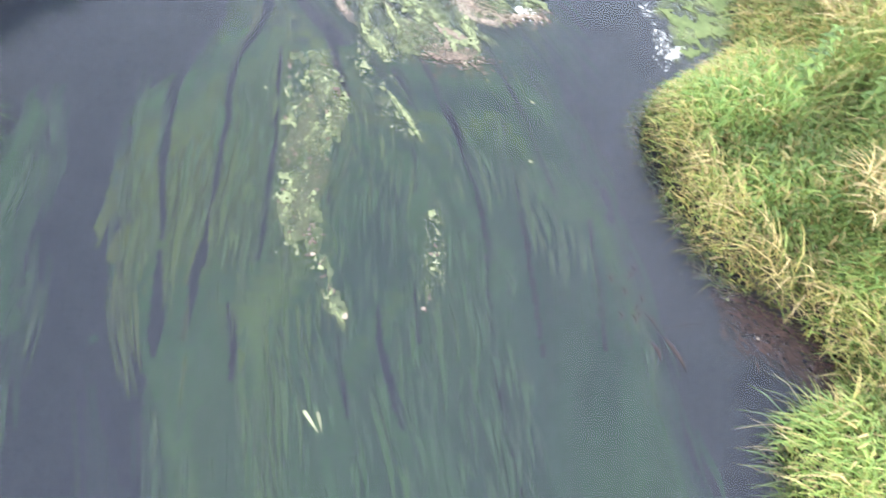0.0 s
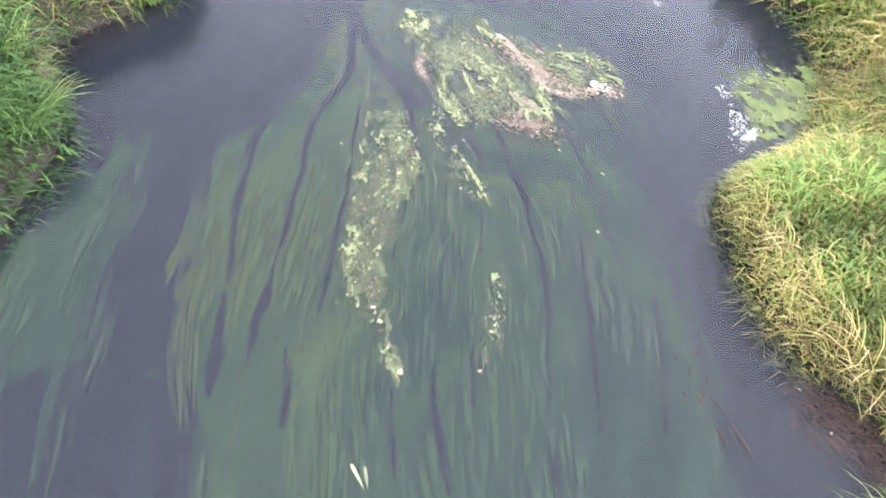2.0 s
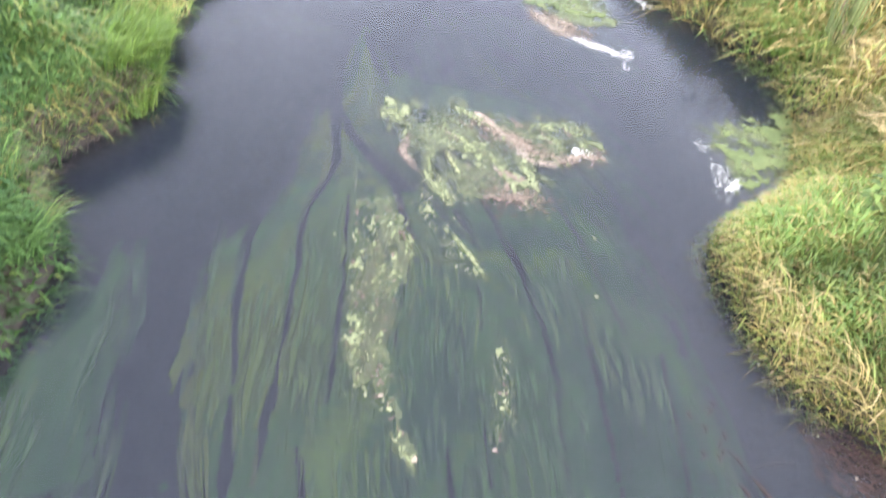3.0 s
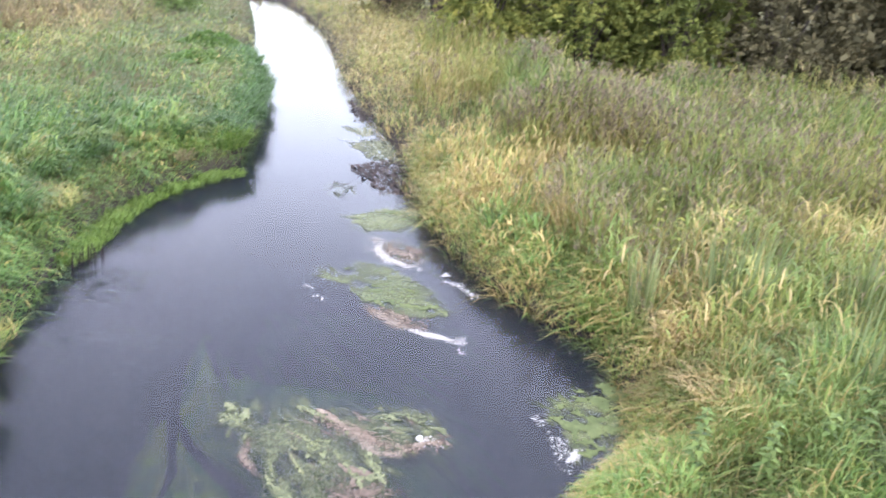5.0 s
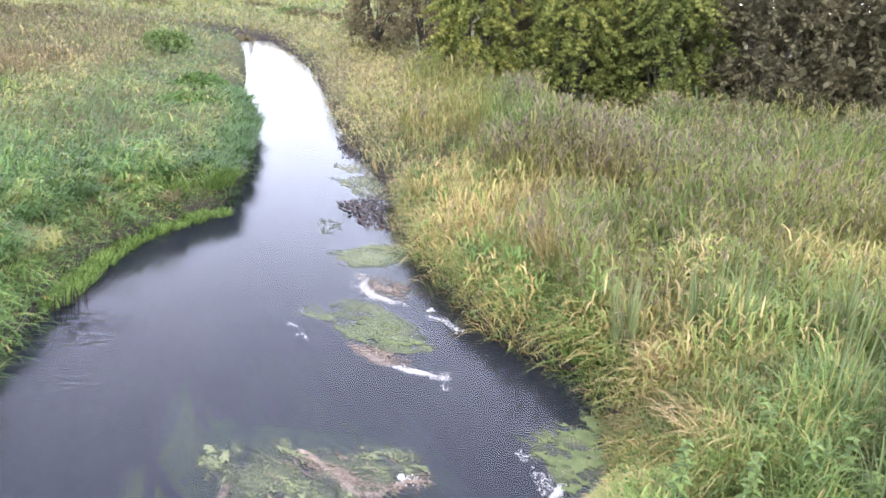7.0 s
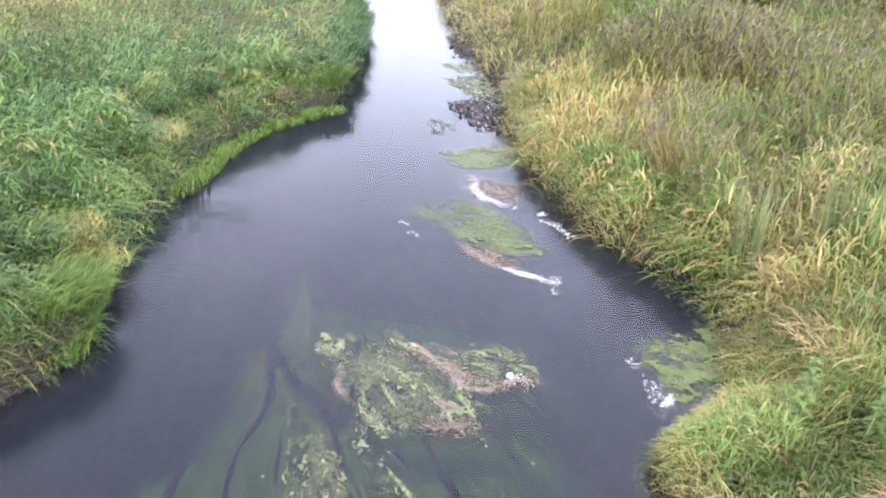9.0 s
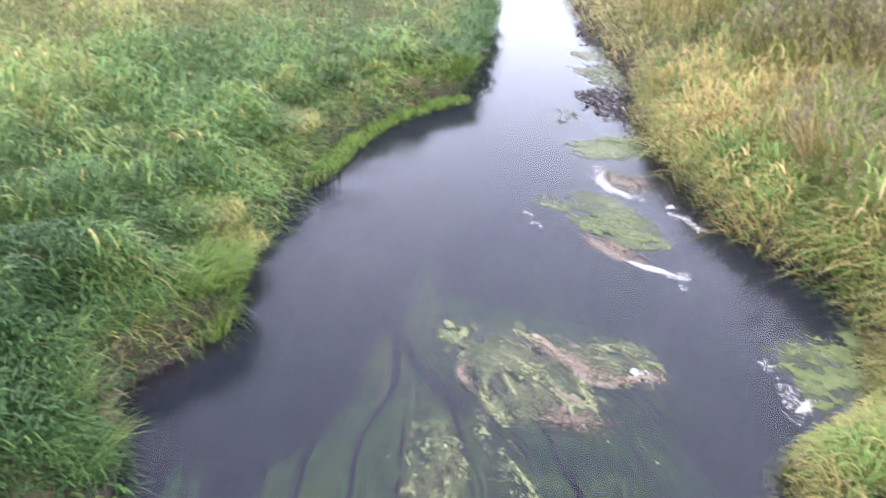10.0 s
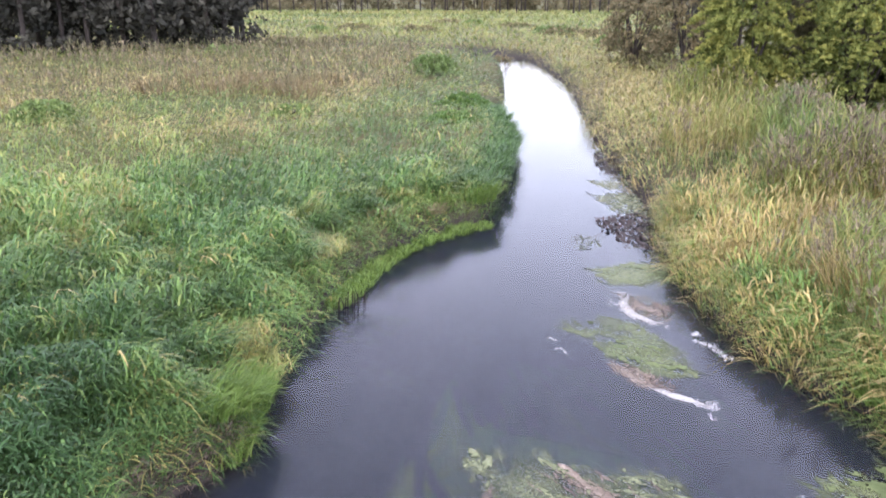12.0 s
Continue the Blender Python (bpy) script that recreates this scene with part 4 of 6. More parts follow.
def streak(line, wide, tone, parent, mat, label="", name="algae_streak"):
    """A thin skin of scum drawn out along a line, ragged at its edges."""
    pts = np.array(line, float)
    run = np.r_[0, np.cumsum(np.hypot(*np.diff(pts, axis=0).T))]
    k, m = max(8, int(run[-1] / 0.022)), 5
    t = np.linspace(0, 1, k)
    px, py = np.interp(t * run[-1], run, pts[:, 0]), np.interp(t * run[-1], run, pts[:, 1])
    for _ in range(3):
        px[1:-1], py[1:-1] = (px[:-2] + 2 * px[1:-1] + px[2:]) / 4, (py[:-2] + 2 * py[1:-1] + py[2:]) / 4
    wx, wy = -np.gradient(py), np.gradient(px)
    size = np.hypot(wx, wy) + 1e-9
    half = wide * np.sin(np.pi * np.clip(t, 0.02, 0.98)) ** 0.6
    edge = [half * (0.55 + 0.9 * vnoise(px + 7 * q, py, 0.07, 70 + q) * 0.7 + 0.2 * rng.uniform(size=k)) for q in (0, 1)]
    rows = []
    for u in np.linspace(-1, 1, m):
        off = u * np.where(u < 0, edge[0], edge[1]) * 0.5
        off = off * 1.35
        rows.append(np.stack([px + off * wx / size, py + off * wy / size, 0.007 * (1 - u * u) - 0.0015 + rng.uniform(0, 0.0015, k)], -1))
    verts = np.stack(rows, 1).reshape(-1, 3)
    n = np.arange(k * m).reshape(k, m)
    quads = np.stack([n[:-1, :-1], n[:-1, 1:], n[1:, 1:], n[1:, :-1]], -1).reshape(-1)
    shade = np.repeat(np.clip(tone + rng.normal(0, 0.06, k), 0, 1), m)
    me = mesh_data(name, verts, quads, np.full((k - 1) * (m - 1), 4), {"tone": shade, "vary": np.full(k * m, 0.5), "thick": np.tile([0.0, 0.75, 1.0, 0.75, 0.0], k) * np.repeat(np.sin(np.pi * t) ** 0.4, m)}, True)
    return put(name, me, mat, parent, label=label)


def streaks(poly, count, long, wide, heading, tone, parent, mat, label=""):
    x, y = over(poly, count, 0.02)
    for a, b in zip(x, y):
        if in_channel(np.array([a]), np.array([b]))[0]:
            continue
        h, l = heading + rng.normal(0, 0.26), rng.uniform(*long)
        dx, dy, bow = 0.5 * l * math.cos(h), 0.5 * l * math.sin(h), rng.normal(0, 0.06) * l
        streak([(a - dx, b - dy), (a - dy * 0.0 + bow, b + bow), (a + dx, b + dy)], rng.uniform(*wide), tone + rng.normal(0, 0.16), parent, mat, label)


def carpet(name, poly, parent, mat, cover, grain, heading, stretch, tone, seed, label, step=0.012, lift=0.004, thick=1.0):
    """Clotted scraps grown together on the water: a thin broken sheet, its holes drawn out along a heading."""
    px, py = np.array(poly).T
    gx, gy = np.meshgrid(np.arange(px.min() - 0.05, px.max() + 0.05, step), np.arange(py.min() - 0.05, py.max() + 0.05, step * 1.25))
    gx, gy = gx + rng.uniform(-0.35, 0.35, gx.shape) * step, gy + rng.uniform(-0.35, 0.35, gx.shape) * step
    c, w = math.cos(heading), math.sin(heading)
    u, v = (gx * c + gy * w) / stretch, gy * c - gx * w
    wobble = 0.6 * grain * (vnoise(gx, gy, grain * 1.4, seed + 3) - 0.5)
    n = 0.45 * vnoise(u + wobble, v + wobble, grain * 2.2, seed) + 0.35 * vnoise(u, v + wobble, grain * 0.8, seed + 1) + 0.2 * vnoise(gx, gy, grain * 0.3, seed + 2)
    n = n - 0.22 * smooth(1.2 * grain, 0.0, rim(poly, gx, gy))
    within = inside(poly, gx + 0.3 * wobble, gy + 0.3 * wobble) & ~in_channel(gx, gy)
    on = within & (n > np.quantile(n[within], 1 - cover))
    full = on[:-1, :-1] & on[:-1, 1:] & on[1:, 1:] & on[1:, :-1]
    i = np.arange(gx.size).reshape(gx.shape)
    quads = np.stack([i[:-1, :-1], i[:-1, 1:], i[1:, 1:], i[1:, :-1]], -1)[full]
    used, loops = np.unique(quads.reshape(-1), return_inverse=True)
    gz = lift + 0.006 * vnoise(gx, gy, 0.03, seed + 4)
    verts = np.stack([gx, gy, gz], -1).reshape(-1, 3)[used]
    shade = tone + 0.5 * (vnoise(u, v, grain, seed + 5) - 0.5) + rng.normal(0, 0.05, gx.shape)
    me = mesh_data(name, verts, loops.reshape(-1), np.full(len(quads), 4), {"tone": np.clip(shade, 0, 1).reshape(-1)[used], "vary": vnoise(gx, gy, 0.025, seed + 6).reshape(-1)[used],
                                                                                                "thick": (thick * (0.5 + vnoise(gx, gy, 4 * grain, seed + 7))).reshape(-1)[used]}, True)
    return put(name, me, mat, parent, label=label, kind="stuff")


def mat_thing(label, poly, bright, dull, cut=0.5, size=0.018, tone=0.72, stretch=2.2, seed=1, shear=0.35, film=1.0, skin=None):
    """A raft of floating weed: a dull tangle at the surface and bright scraps lying on it in streaks."""
    raft = thing("floating_weed_mat", (0, 0, 0), label, "weed mat", "floating weed mats")
    x, y = over(poly, dull * 3, 0.10)
    clear = ~in_channel(x, y)
    x, y = x[clear], y[clear]
    if len(x):
        flakes("tangle", x, y, rng.uniform(-0.020, -0.002, len(x)), rng.uniform(0.3, 1.0, len(x)) * size * 0.7, rng.normal(0.26, 0.16, len(x)), mat_float, raft, "dull olive tangle")
    # drawn-out films
    px, py = np.array(poly).T
    area = abs(np.sum(px * np.roll(py, 1) - py * np.roll(px, 1))) / 2
    x, y = over(poly, max(3, int(area * 90 * film)), 0.03)
    clear = ~in_channel(x, y)
    x, y = x[clear], y[clear]
    far = np.maximum(1, y / 7.0)
    m = len(x)
    long = (0.03 + 0.16 * rng.uniform(0, 1, m) ** 2) * np.minimum(1.3, math.sqrt(area) + 0.15) * far
    if m:
        films("algae_film", x, y, long, long * rng.uniform(0.18, 0.42, m), rng.normal(-1.57 + 0.9 * shear, 0.25, m), rng.normal(tone - 0.22, 0.22, m), raft, "pale green algae film", skin)
    # scraps in clots
    x, y = over(poly, bright * 3, 0.07)
    n = vnoise((x + shear * y) * stretch, y, 0.36, seed) * 0.35 + 0.35 * vnoise((x + shear * y) * 1.5, y, 0.085, seed + 40) + 0.30 * vnoise(x, y, 0.032, seed + 60)
    keep = rng.uniform(size=len(x)) < 0.62 * smooth(cut, cut + 0.10, n)
    keep &= ~in_channel(x, y)
    m = int(keep.sum())
    if m > 3:
        flakes("scrap_layer", x[keep], y[keep], rng.uniform(-0.008, 0.005, m), (0.25 + 0.75 * rng.uniform(0, 1, m) ** 2.2) * size * 0.85,
               rng.normal(tone - 0.10, 0.2, m) + 0.5 * (n[keep] - cut), mat_float, raft, "pale yellow-green scraps")
    return raft


main = mat_thing("wide raft of yellow-green weed and dead reed caught midstream",
                 [(-0.82, 5.88), (-0.59, 6.0), (-0.29, 5.96), (-0.14, 6.11), (0.41, 5.9), (0.91, 5.96), (1.12, 5.8), (1.15, 5.46), (0.86, 5.35),
                  (0.58, 5.29), (0.64, 5.07), (0.64, 4.8), (0.38, 4.73), (-0.04, 4.78), (-0.21, 4.85), (-0.42, 5.21), (-0.57, 5.41)],
                 1100, 2300, 0.58, 0.014, 0.50, 2.4, 3, 0.45, 0.9)
x, y = along([(0.05, 5.80), (0.42, 5.58), (0.66, 5.40), (0.86, 5.38), (1.10, 5.47)], 260, 0.05)
fibres("dead_reeds", x, y, 0.004, rng.uniform(0.04, 0.13, 260), rng.uniform(0.005, 0.012, 260), rng.normal(-0.6, 0.45, 260), rng.normal(0.55, 0.2, 260), mat_thatch, main, "pinkish-brown dead reed litter")
def litter(line, count, spread, size, heading, parent, tone=0.5):
    x, y = along(line, count, spread)
    films("litter_film", x, y, size * rng.uniform(0.5, 1.2, count), size * rng.uniform(0.15, 0.4, count), rng.normal(heading, 0.3, count), rng.normal(tone, 0.2, count), parent, "pinkish-tan rotting reed litter", mat_litter)


litter([(0.05, 5.80), (0.42, 5.58), (0.66, 5.40), (0.86, 5.38), (1.10, 5.47)], 46, 0.035, 0.10, -0.55, main)
litter([(0.20, 4.88), (0.40, 4.84), (0.62, 4.86)], 26, 0.06, 0.09, -0.4, main, 0.25)
litter([(-0.1, 5.55), (0.1, 5.2), (0.2, 4.95)], 22, 0.14, 0.08, -0.9, main, 0.3)
x, y = along([(0.20, 4.86), (0.40, 4.84), (0.62, 4.86)], 160, 0.075)
fibres("dead_reeds", x, y, 0.004, rng.uniform(0.03, 0.10, 160), rng.uniform(0.005, 0.012, 160), rng.normal(-0.6, 0.9, 160), rng.normal(0.3, 0.2, 160), mat_thatch, main, "reddish-brown dead reed litter")
x, y = along([(0.84, 5.50), (0.93, 5.52), (1.08, 5.44)], 60, 0.025)
domes("foam", x, y, rng.uniform(0.008, 0.022, 60), main, "white foam")

carpet("olive_tangle", [(-0.80, 6.02), (-0.50, 6.02), (-0.30, 5.55), (0.0, 6.1), (0.5, 5.9), (1.05, 6.0), (1.14, 5.5), (0.62, 5.28), (0.64, 4.85), (0.0, 4.85), (-0.50, 5.25)], main, mat_float, 0.50, 0.036, -0.95, 3.2, 0.28, 101, "dull olive tangle of weed", lift=-0.014)
carpet("weed_scrap_layer", [(-0.28, 6.10), (0.05, 5.95), (0.30, 5.70), (0.60, 5.20), (0.62, 4.90), (0.25, 4.85), (-0.02, 5.0), (-0.22, 5.5)], main, mat_float, 0.24, 0.028, -0.95, 2.8, 0.60, 111, "pale yellow-green weed scraps")
carpet("weed_scrap_layer", [(-0.84, 6.06), (-0.50, 6.05), (-0.44, 5.66), (-0.50, 5.22), (-0.62, 5.40), (-0.72, 5.68)], main, mat_float, 0.28, 0.026, -1.2, 1.6, 0.64, 121, "pale yellow-green weed scraps")
carpet("weed_scrap_layer", [(0.42, 5.84), (1.06, 6.06), (1.17, 5.50), (0.95, 5.55)], main, mat_float, 0.22, 0.03, -0.4, 2.6, 0.56, 131, "pale yellow-green weed scraps")
carpet("reed_litter", [(-0.15, 6.08), (0.10, 5.98), (0.45, 5.66), (0.66, 5.44), (1.16, 5.52), (1.10, 5.42), (0.72, 5.32), (0.50, 5.36), (0.20, 5.70)], main, mat_thatch, 0.50, 0.032, -0.75, 3.0, 0.62, 141, "pinkish-tan rotting reed litter")
carpet("reed_litter", [(0.12, 4.92), (0.30, 5.20), (0.60, 5.12), (0.66, 4.84), (0.34, 4.76), (0.14, 4.80)], main, mat_thatch, 0.40, 0.03, -0.5, 1.8, 0.38, 151, "reddish-brown rotting reed litter")
carpet("algae_skin", [(-0.50, 5.55), (-0.25, 5.95), (0.45, 5.85), (1.0, 5.85), (1.1, 5.5), (0.6, 5.3), (0.62, 4.85), (0.1, 4.80), (-0.2, 5.0)], main, mat_film, 0.75, 0.08, -0.85, 2.4, 0.36, 145, "thin grey-olive algae skin", 0.016, 0.002, 0.55)
RAFT = [(-0.15, 5.9), (0.5, 5.85), (1.0, 5.8), (1.0, 5.5), (0.55, 5.2), (0.55, 4.9), (0.0, 4.9), (-0.2, 5.4)]
for line, wide, tone in (([(-0.20, 6.04), (0.05, 5.87), (0.28, 5.68)], 0.085, 0.72), ([(-0.24, 5.70), (-0.08, 5.57), (0.10, 5.36)], 0.075, 0.74), ([(-0.17, 5.40), (-0.08, 5.19), (0.02, 4.98)], 0.06, 0.86),
                         ([(-0.76, 5.90), (-0.64, 5.80), (-0.50, 5.64)], 0.17, 0.66), ([(0.36, 5.80), (0.78, 5.86), (1.03, 5.80), (1.13, 5.6)], 0.07, 0.5), ([(0.30, 5.62), (0.6, 5.66), (0.95, 5.62)], 0.06, 0.58),
                         ([(0.42, 5.30), (0.56, 5.08), (0.60, 4.95)], 0.07, 0.7), ([(-0.28, 4.98), (-0.16, 4.86), (-0.04, 4.74)], 0.14, 0.55), ([(0.05, 5.55), (0.25, 5.3), (0.38, 5.05)], 0.06, 0.55)):
    streak(line, wide, tone, main, mat_film, "pale yellow-green algae streak")
for line, wide, tone in (([(0.16, 5.75), (0.44, 5.45), (0.53, 5.32), (0.69, 5.31), (0.83, 5.38), (1.02, 5.50)], 0.11, 0.72), ([(0.30, 5.66), (0.50, 5.44), (0.74, 5.40), (0.9, 5.46)], 0.09, 0.55),
                         ([(0.20, 4.80), (0.34, 4.86), (0.52, 4.89), (0.62, 5.0)], 0.13, 0.30), ([(-0.46, 5.57), (-0.49, 5.26), (-0.33, 5.04)], 0.10, 0.35)):
    streak(line, wide, tone, main, mat_litter, "pinkish-tan streak of rotting reed", "litter_streak")
streaks(RAFT, 16, (0.15, 0.4), (0.02, 0.05), -0.95, 0.62, main, mat_film, "thin olive algae streak")
streaks(RAFT, 14, (0.12, 0.3), (0.02, 0.05), -0.85, 0.35, main, mat_litter, "thin brown litter streak")

strip = mat_thing("long narrow strip of broken yellow-green floating weed",
          [(-0.74, 4.40), (-0.34, 4.39), (-0.27, 4.16), (-0.33, 3.84), (-0.34, 3.56), (-0.32, 3.2), (-0.3, 2.9), (-0.13, 2.59), (-0.2, 2.5), (-0.42, 2.85),
           (-0.58, 3.04), (-0.66, 3.35), (-0.66, 3.8)], 1300, 700, 0.54, 0.011, 0.68, 1.6, 5, 0.0, 0.5)
slant = mat_thing("small slanting streak of bright floating weed",
          [(-0.34, 4.60), (-0.10, 4.62), (-0.02, 4.42), (0.20, 3.95), (0.12, 3.93), (-0.1, 4.28)], 260, 120, 0.50, 0.014, 0.72, 1.5, 7, 0.35, 0.3)
streak([(-0.06, 4.43), (0.12, 4.16), (0.23, 3.95)], 0.05, 0.72, slant, mat_film, "bright yellow-green algae streak")
STRIP = [(-0.80, 4.66), (-0.48, 4.76), (-0.27, 4.35), (-0.27, 4.02), (-0.35, 3.72), (-0.33, 3.34), (-0.26, 3.05), (-0.14, 2.60), (-0.19, 2.52), (-0.40, 2.92), (-0.56, 2.98), (-0.66, 3.32), (-0.70, 3.95)]
carpet("algae_skin", STRIP, strip, mat_film, 0.62, 0.05, -1.3, 2.2, 0.36, 163, "thin grey-olive algae skin", 0.012, 0.002, 0.60)
carpet("weed_scrap_layer", STRIP, strip, mat_float, 0.20, 0.014, -1.25, 2.6, 0.62, 161, "pale yellow-green weed scraps", 0.008)
carpet("dead_scrap_layer", STRIP, strip, mat_thatch, 0.22, 0.013, -1.4, 1.6, 0.14, 171, "purplish-brown dead scraps", 0.009, 0.001)
carpet("weed_scrap_layer", [(-0.38, 4.82), (-0.28, 4.80), (-0.05, 4.42), (0.16, 4.16), (0.27, 3.97), (0.19, 3.93), (0.04, 4.14), (-0.12, 4.32), (-0.26, 4.46)], slant, mat_float, 0.38, 0.018, -1.05, 2.2, 0.62, 181, "pale yellow-green weed scraps")
for k in range(9):
    a, b = -0.50 + rng.normal(0, 0.06), 4.3 - 0.13 * k
    streak([(a, b + 0.15), (a + rng.normal(0, 0.04), b), (a + rng.normal(0, 0.05), b - 0.2)], rng.uniform(0.10, 0.18), rng.uniform(0.1, 0.5), strip, mat_sodden, "sodden olive-brown weed")
for k in range(7):
    a, b = -0.50 + rng.normal(0, 0.07), 4.35 - 0.16 * k + rng.normal(0, 0.04)
    streak([(a, b), (a + rng.normal(0, 0.03), b - 0.05), (a + rng.normal(0, 0.05), b - 0.11)], rng.uniform(0.03, 0.07), rng.uniform(0.35, 0.8), strip, mat_film, "clot of yellow-green algae")
mat_thing("sparse yellow-green scraps above the long weed strip", [(-0.82, 5.25), (-0.62, 5.02), (-0.47, 4.74), (-0.30, 4.40), (-0.74, 4.40), (-0.80, 4.7)], 420, 160, 0.60, 0.013, 0.70, 1.6, 33, 0.0, 0.15)
curl = mat_thing("curled yellow-green scraps at the foot of the raft", [(-0.32, 5.10), (-0.04, 4.96), (0.06, 4.72), (-0.12, 4.66), (-0.26, 4.80)], 700, 120, 0.50, 0.014, 0.74, 1.6, 35, 0.45, 0.2)
carpet("weed_scrap_layer", [(-0.32, 5.10), (-0.04, 4.98), (0.08, 4.74), (-0.12, 4.66), (-0.26, 4.80)], curl, mat_float, 0.38, 0.014, -0.6, 2.4, 0.64, 191, "pale yellow-green weed scraps", 0.008)
thin = mat_thing("thin broken streak of floating weed", [(0.27, 3.5), (0.36, 3.4), (0.42, 3.1), (0.38, 2.65), (0.31, 2.7), (0.3, 3.2)], 190, 80, 0.5, 0.014, 0.70, 1.5, 9)
carpet("weed_scrap_layer", [(0.27, 3.55), (0.36, 3.42), (0.41, 3.25), (0.40, 2.95), (0.32, 2.93), (0.28, 3.2)], thin, mat_float, 0.30, 0.016, -1.4, 1.5, 0.74, 201, "pale yellow-green weed scraps")
carpet("dead_scrap_layer", [(0.29, 3.25), (0.40, 3.25), (0.39, 2.66), (0.30, 2.66)], thin, mat_thatch, 0.20, 0.016, -1.4, 1.5, 0.3, 211, "purplish-brown dead scraps", lift=0.001)
green = mat_thing("bright green weed raft edged with froth and dead reed",
                  [(0.05, 8.75), (0.5, 9.1), (0.9, 8.95), (1.4, 8.1), (1.45, 7.75), (1.1, 7.72), (0.6, 8.05)], 300, 600, 0.54, 0.018, 0.66, 2.0, 11, 0.35, 0.4, mat_duckweed)
x, y = along([(0.60, 7.86), (0.85, 7.66), (1.08, 7.42)], 170, 0.075)
fibres("dead_reeds", x, y, 0.006, rng.uniform(0.05, 0.14, 170), rng.uniform(0.007, 0.014, 170), rng.normal(-0.7, 0.6, 170), rng.normal(0.6, 0.2, 170), mat_thatch, green, "pinkish-brown dead reed litter")
litter([(0.60, 7.86), (0.85, 7.66), (1.08, 7.42)], 34, 0.05, 0.13, -0.7, green, 0.65)
GREEN_RAFT = [(0.05, 8.85), (0.5, 9.15), (1.0, 8.95), (1.42, 8.3), (1.46, 7.7), (1.1, 7.62), (0.5, 7.95)]
carpet("duckweed_carpet", GREEN_RAFT, green, mat_duckweed, 0.80, 0.09, -0.5, 2.2, 0.55, 221, "thin pale green duckweed skin", 0.02, 0.004, 0.75)
carpet("duckweed_carpet", GREEN_RAFT, green, mat_carpet, 0.16, 0.05, -0.5, 2.6, 0.35, 223, "smooth green duckweed skin", 0.02, 0.007)
carpet("duckweed_carpet", [(0.75, 8.45), (1.1, 8.4), (1.42, 7.95), (1.2, 7.72), (0.85, 7.95)], green, mat_carpet, 0.34, 0.05, -0.45, 2.0, 0.62, 231, "smooth bright duckweed skin", 0.02, 0.008)
streaks(GREEN_RAFT, 8, (0.25, 0.6), (0.05, 0.13), -0.50, 0.5, green, mat_duckweed, "smooth green duckweed streak")
streaks([(0.75, 8.35), (1.1, 8.3), (1.38, 7.95), (1.2, 7.8), (0.85, 8.0)], 14, (0.2, 0.45), (0.08, 0.17), -0.45, 0.72, green, mat_duckweed, "smooth bright duckweed streak")
streak([(0.55, 7.92), (0.72, 7.66), (0.90, 7.46), (1.08, 7.40)], 0.22, 0.8, green, mat_litter, "pinkish-tan streak of rotting reed", "litter_streak")
streak([(0.70, 7.86), (0.88, 7.70), (1.05, 7.56)], 0.16, 0.5, green, mat_litter, "pinkish-tan streak of rotting reed", "litter_streak")
streak([(0.90, 7.42), (1.10, 7.31), (1.30, 7.22), (1.47, 7.12)], 0.11, 0.75, green, mat_foam_skin, "smooth band of white foam", "foam_band")
x, y = along([(0.98, 7.46), (1.25, 7.24), (1.47, 7.10), (1.50, 7.22)], 230, 0.026)
domes("foam", x, y, rng.uniform(0.005, 0.012, 230), green, "white foam")
x, y = along([(1.46, 7.02), (1.44, 6.85)], 14, 0.03)
domes("foam", x, y, rng.uniform(0.006, 0.014, 14), green, "white foam")

upper = mat_thing("raft of pale reed litter and froth by the bank",
                  [(0.72, 9.75), (0.95, 10.0), (1.35, 9.6), (1.38, 9.25), (1.05, 9.1), (0.8, 9.35)], 160, 500, 0.55, 0.024, 0.55, 2.0, 13)
x, y = over([(0.68, 9.75), (0.92, 9.98), (1.34, 9.62), (1.36, 9.2), (1.06, 9.05), (0.78, 9.3)], 160)
litter([(0.80, 9.75), (1.0, 9.5), (1.25, 9.35)], 40, 0.11, 0.16, -0.6, upper, 0.55)
fibres("dead_reeds", x, y, 0.005, rng.uniform(0.05, 0.15, len(x)), rng.uniform(0.008, 0.015, len(x)), rng.normal(-0.6, 0.8, len(x)), rng.normal(0.5, 0.25, len(x)), mat_thatch, upper, "pinkish-brown dead reed litter")
streak([(0.84, 9.92), (0.74, 9.62), (0.84, 9.30), (1.08, 9.06), (1.26, 9.05)], 0.15, 0.7, upper, mat_foam_skin, "smooth band of white foam", "foam_band")
streak([(0.85, 9.75), (1.0, 9.5), (1.28, 9.3)], 0.26, 0.62, upper, mat_litter, "pinkish-tan streak of rotting reed", "litter_streak")
streak([(1.1, 9.75), (1.25, 9.55), (1.36, 9.4)], 0.2, 0.4, upper, mat_litter, "pinkish-tan streak of rotting reed", "litter_streak")
x, y = along([(0.74, 10.0), (0.66, 9.70), (0.80, 9.25), (1.05, 9.0), (1.22, 9.02)], 420, 0.04)
domes("foam", x, y, rng.uniform(0.005, 0.014, 420), upper, "white foam")
pale_raft = mat_thing("pale green weed raft against the tall grass bank", [(0.3, 10.7), (0.9, 11.3), (1.5, 11.25), (1.46, 10.5), (0.5, 10.2)], 160, 400, 0.54, 0.022, 0.66, 2.0, 15, 0.35, 0.4, mat_duckweed)
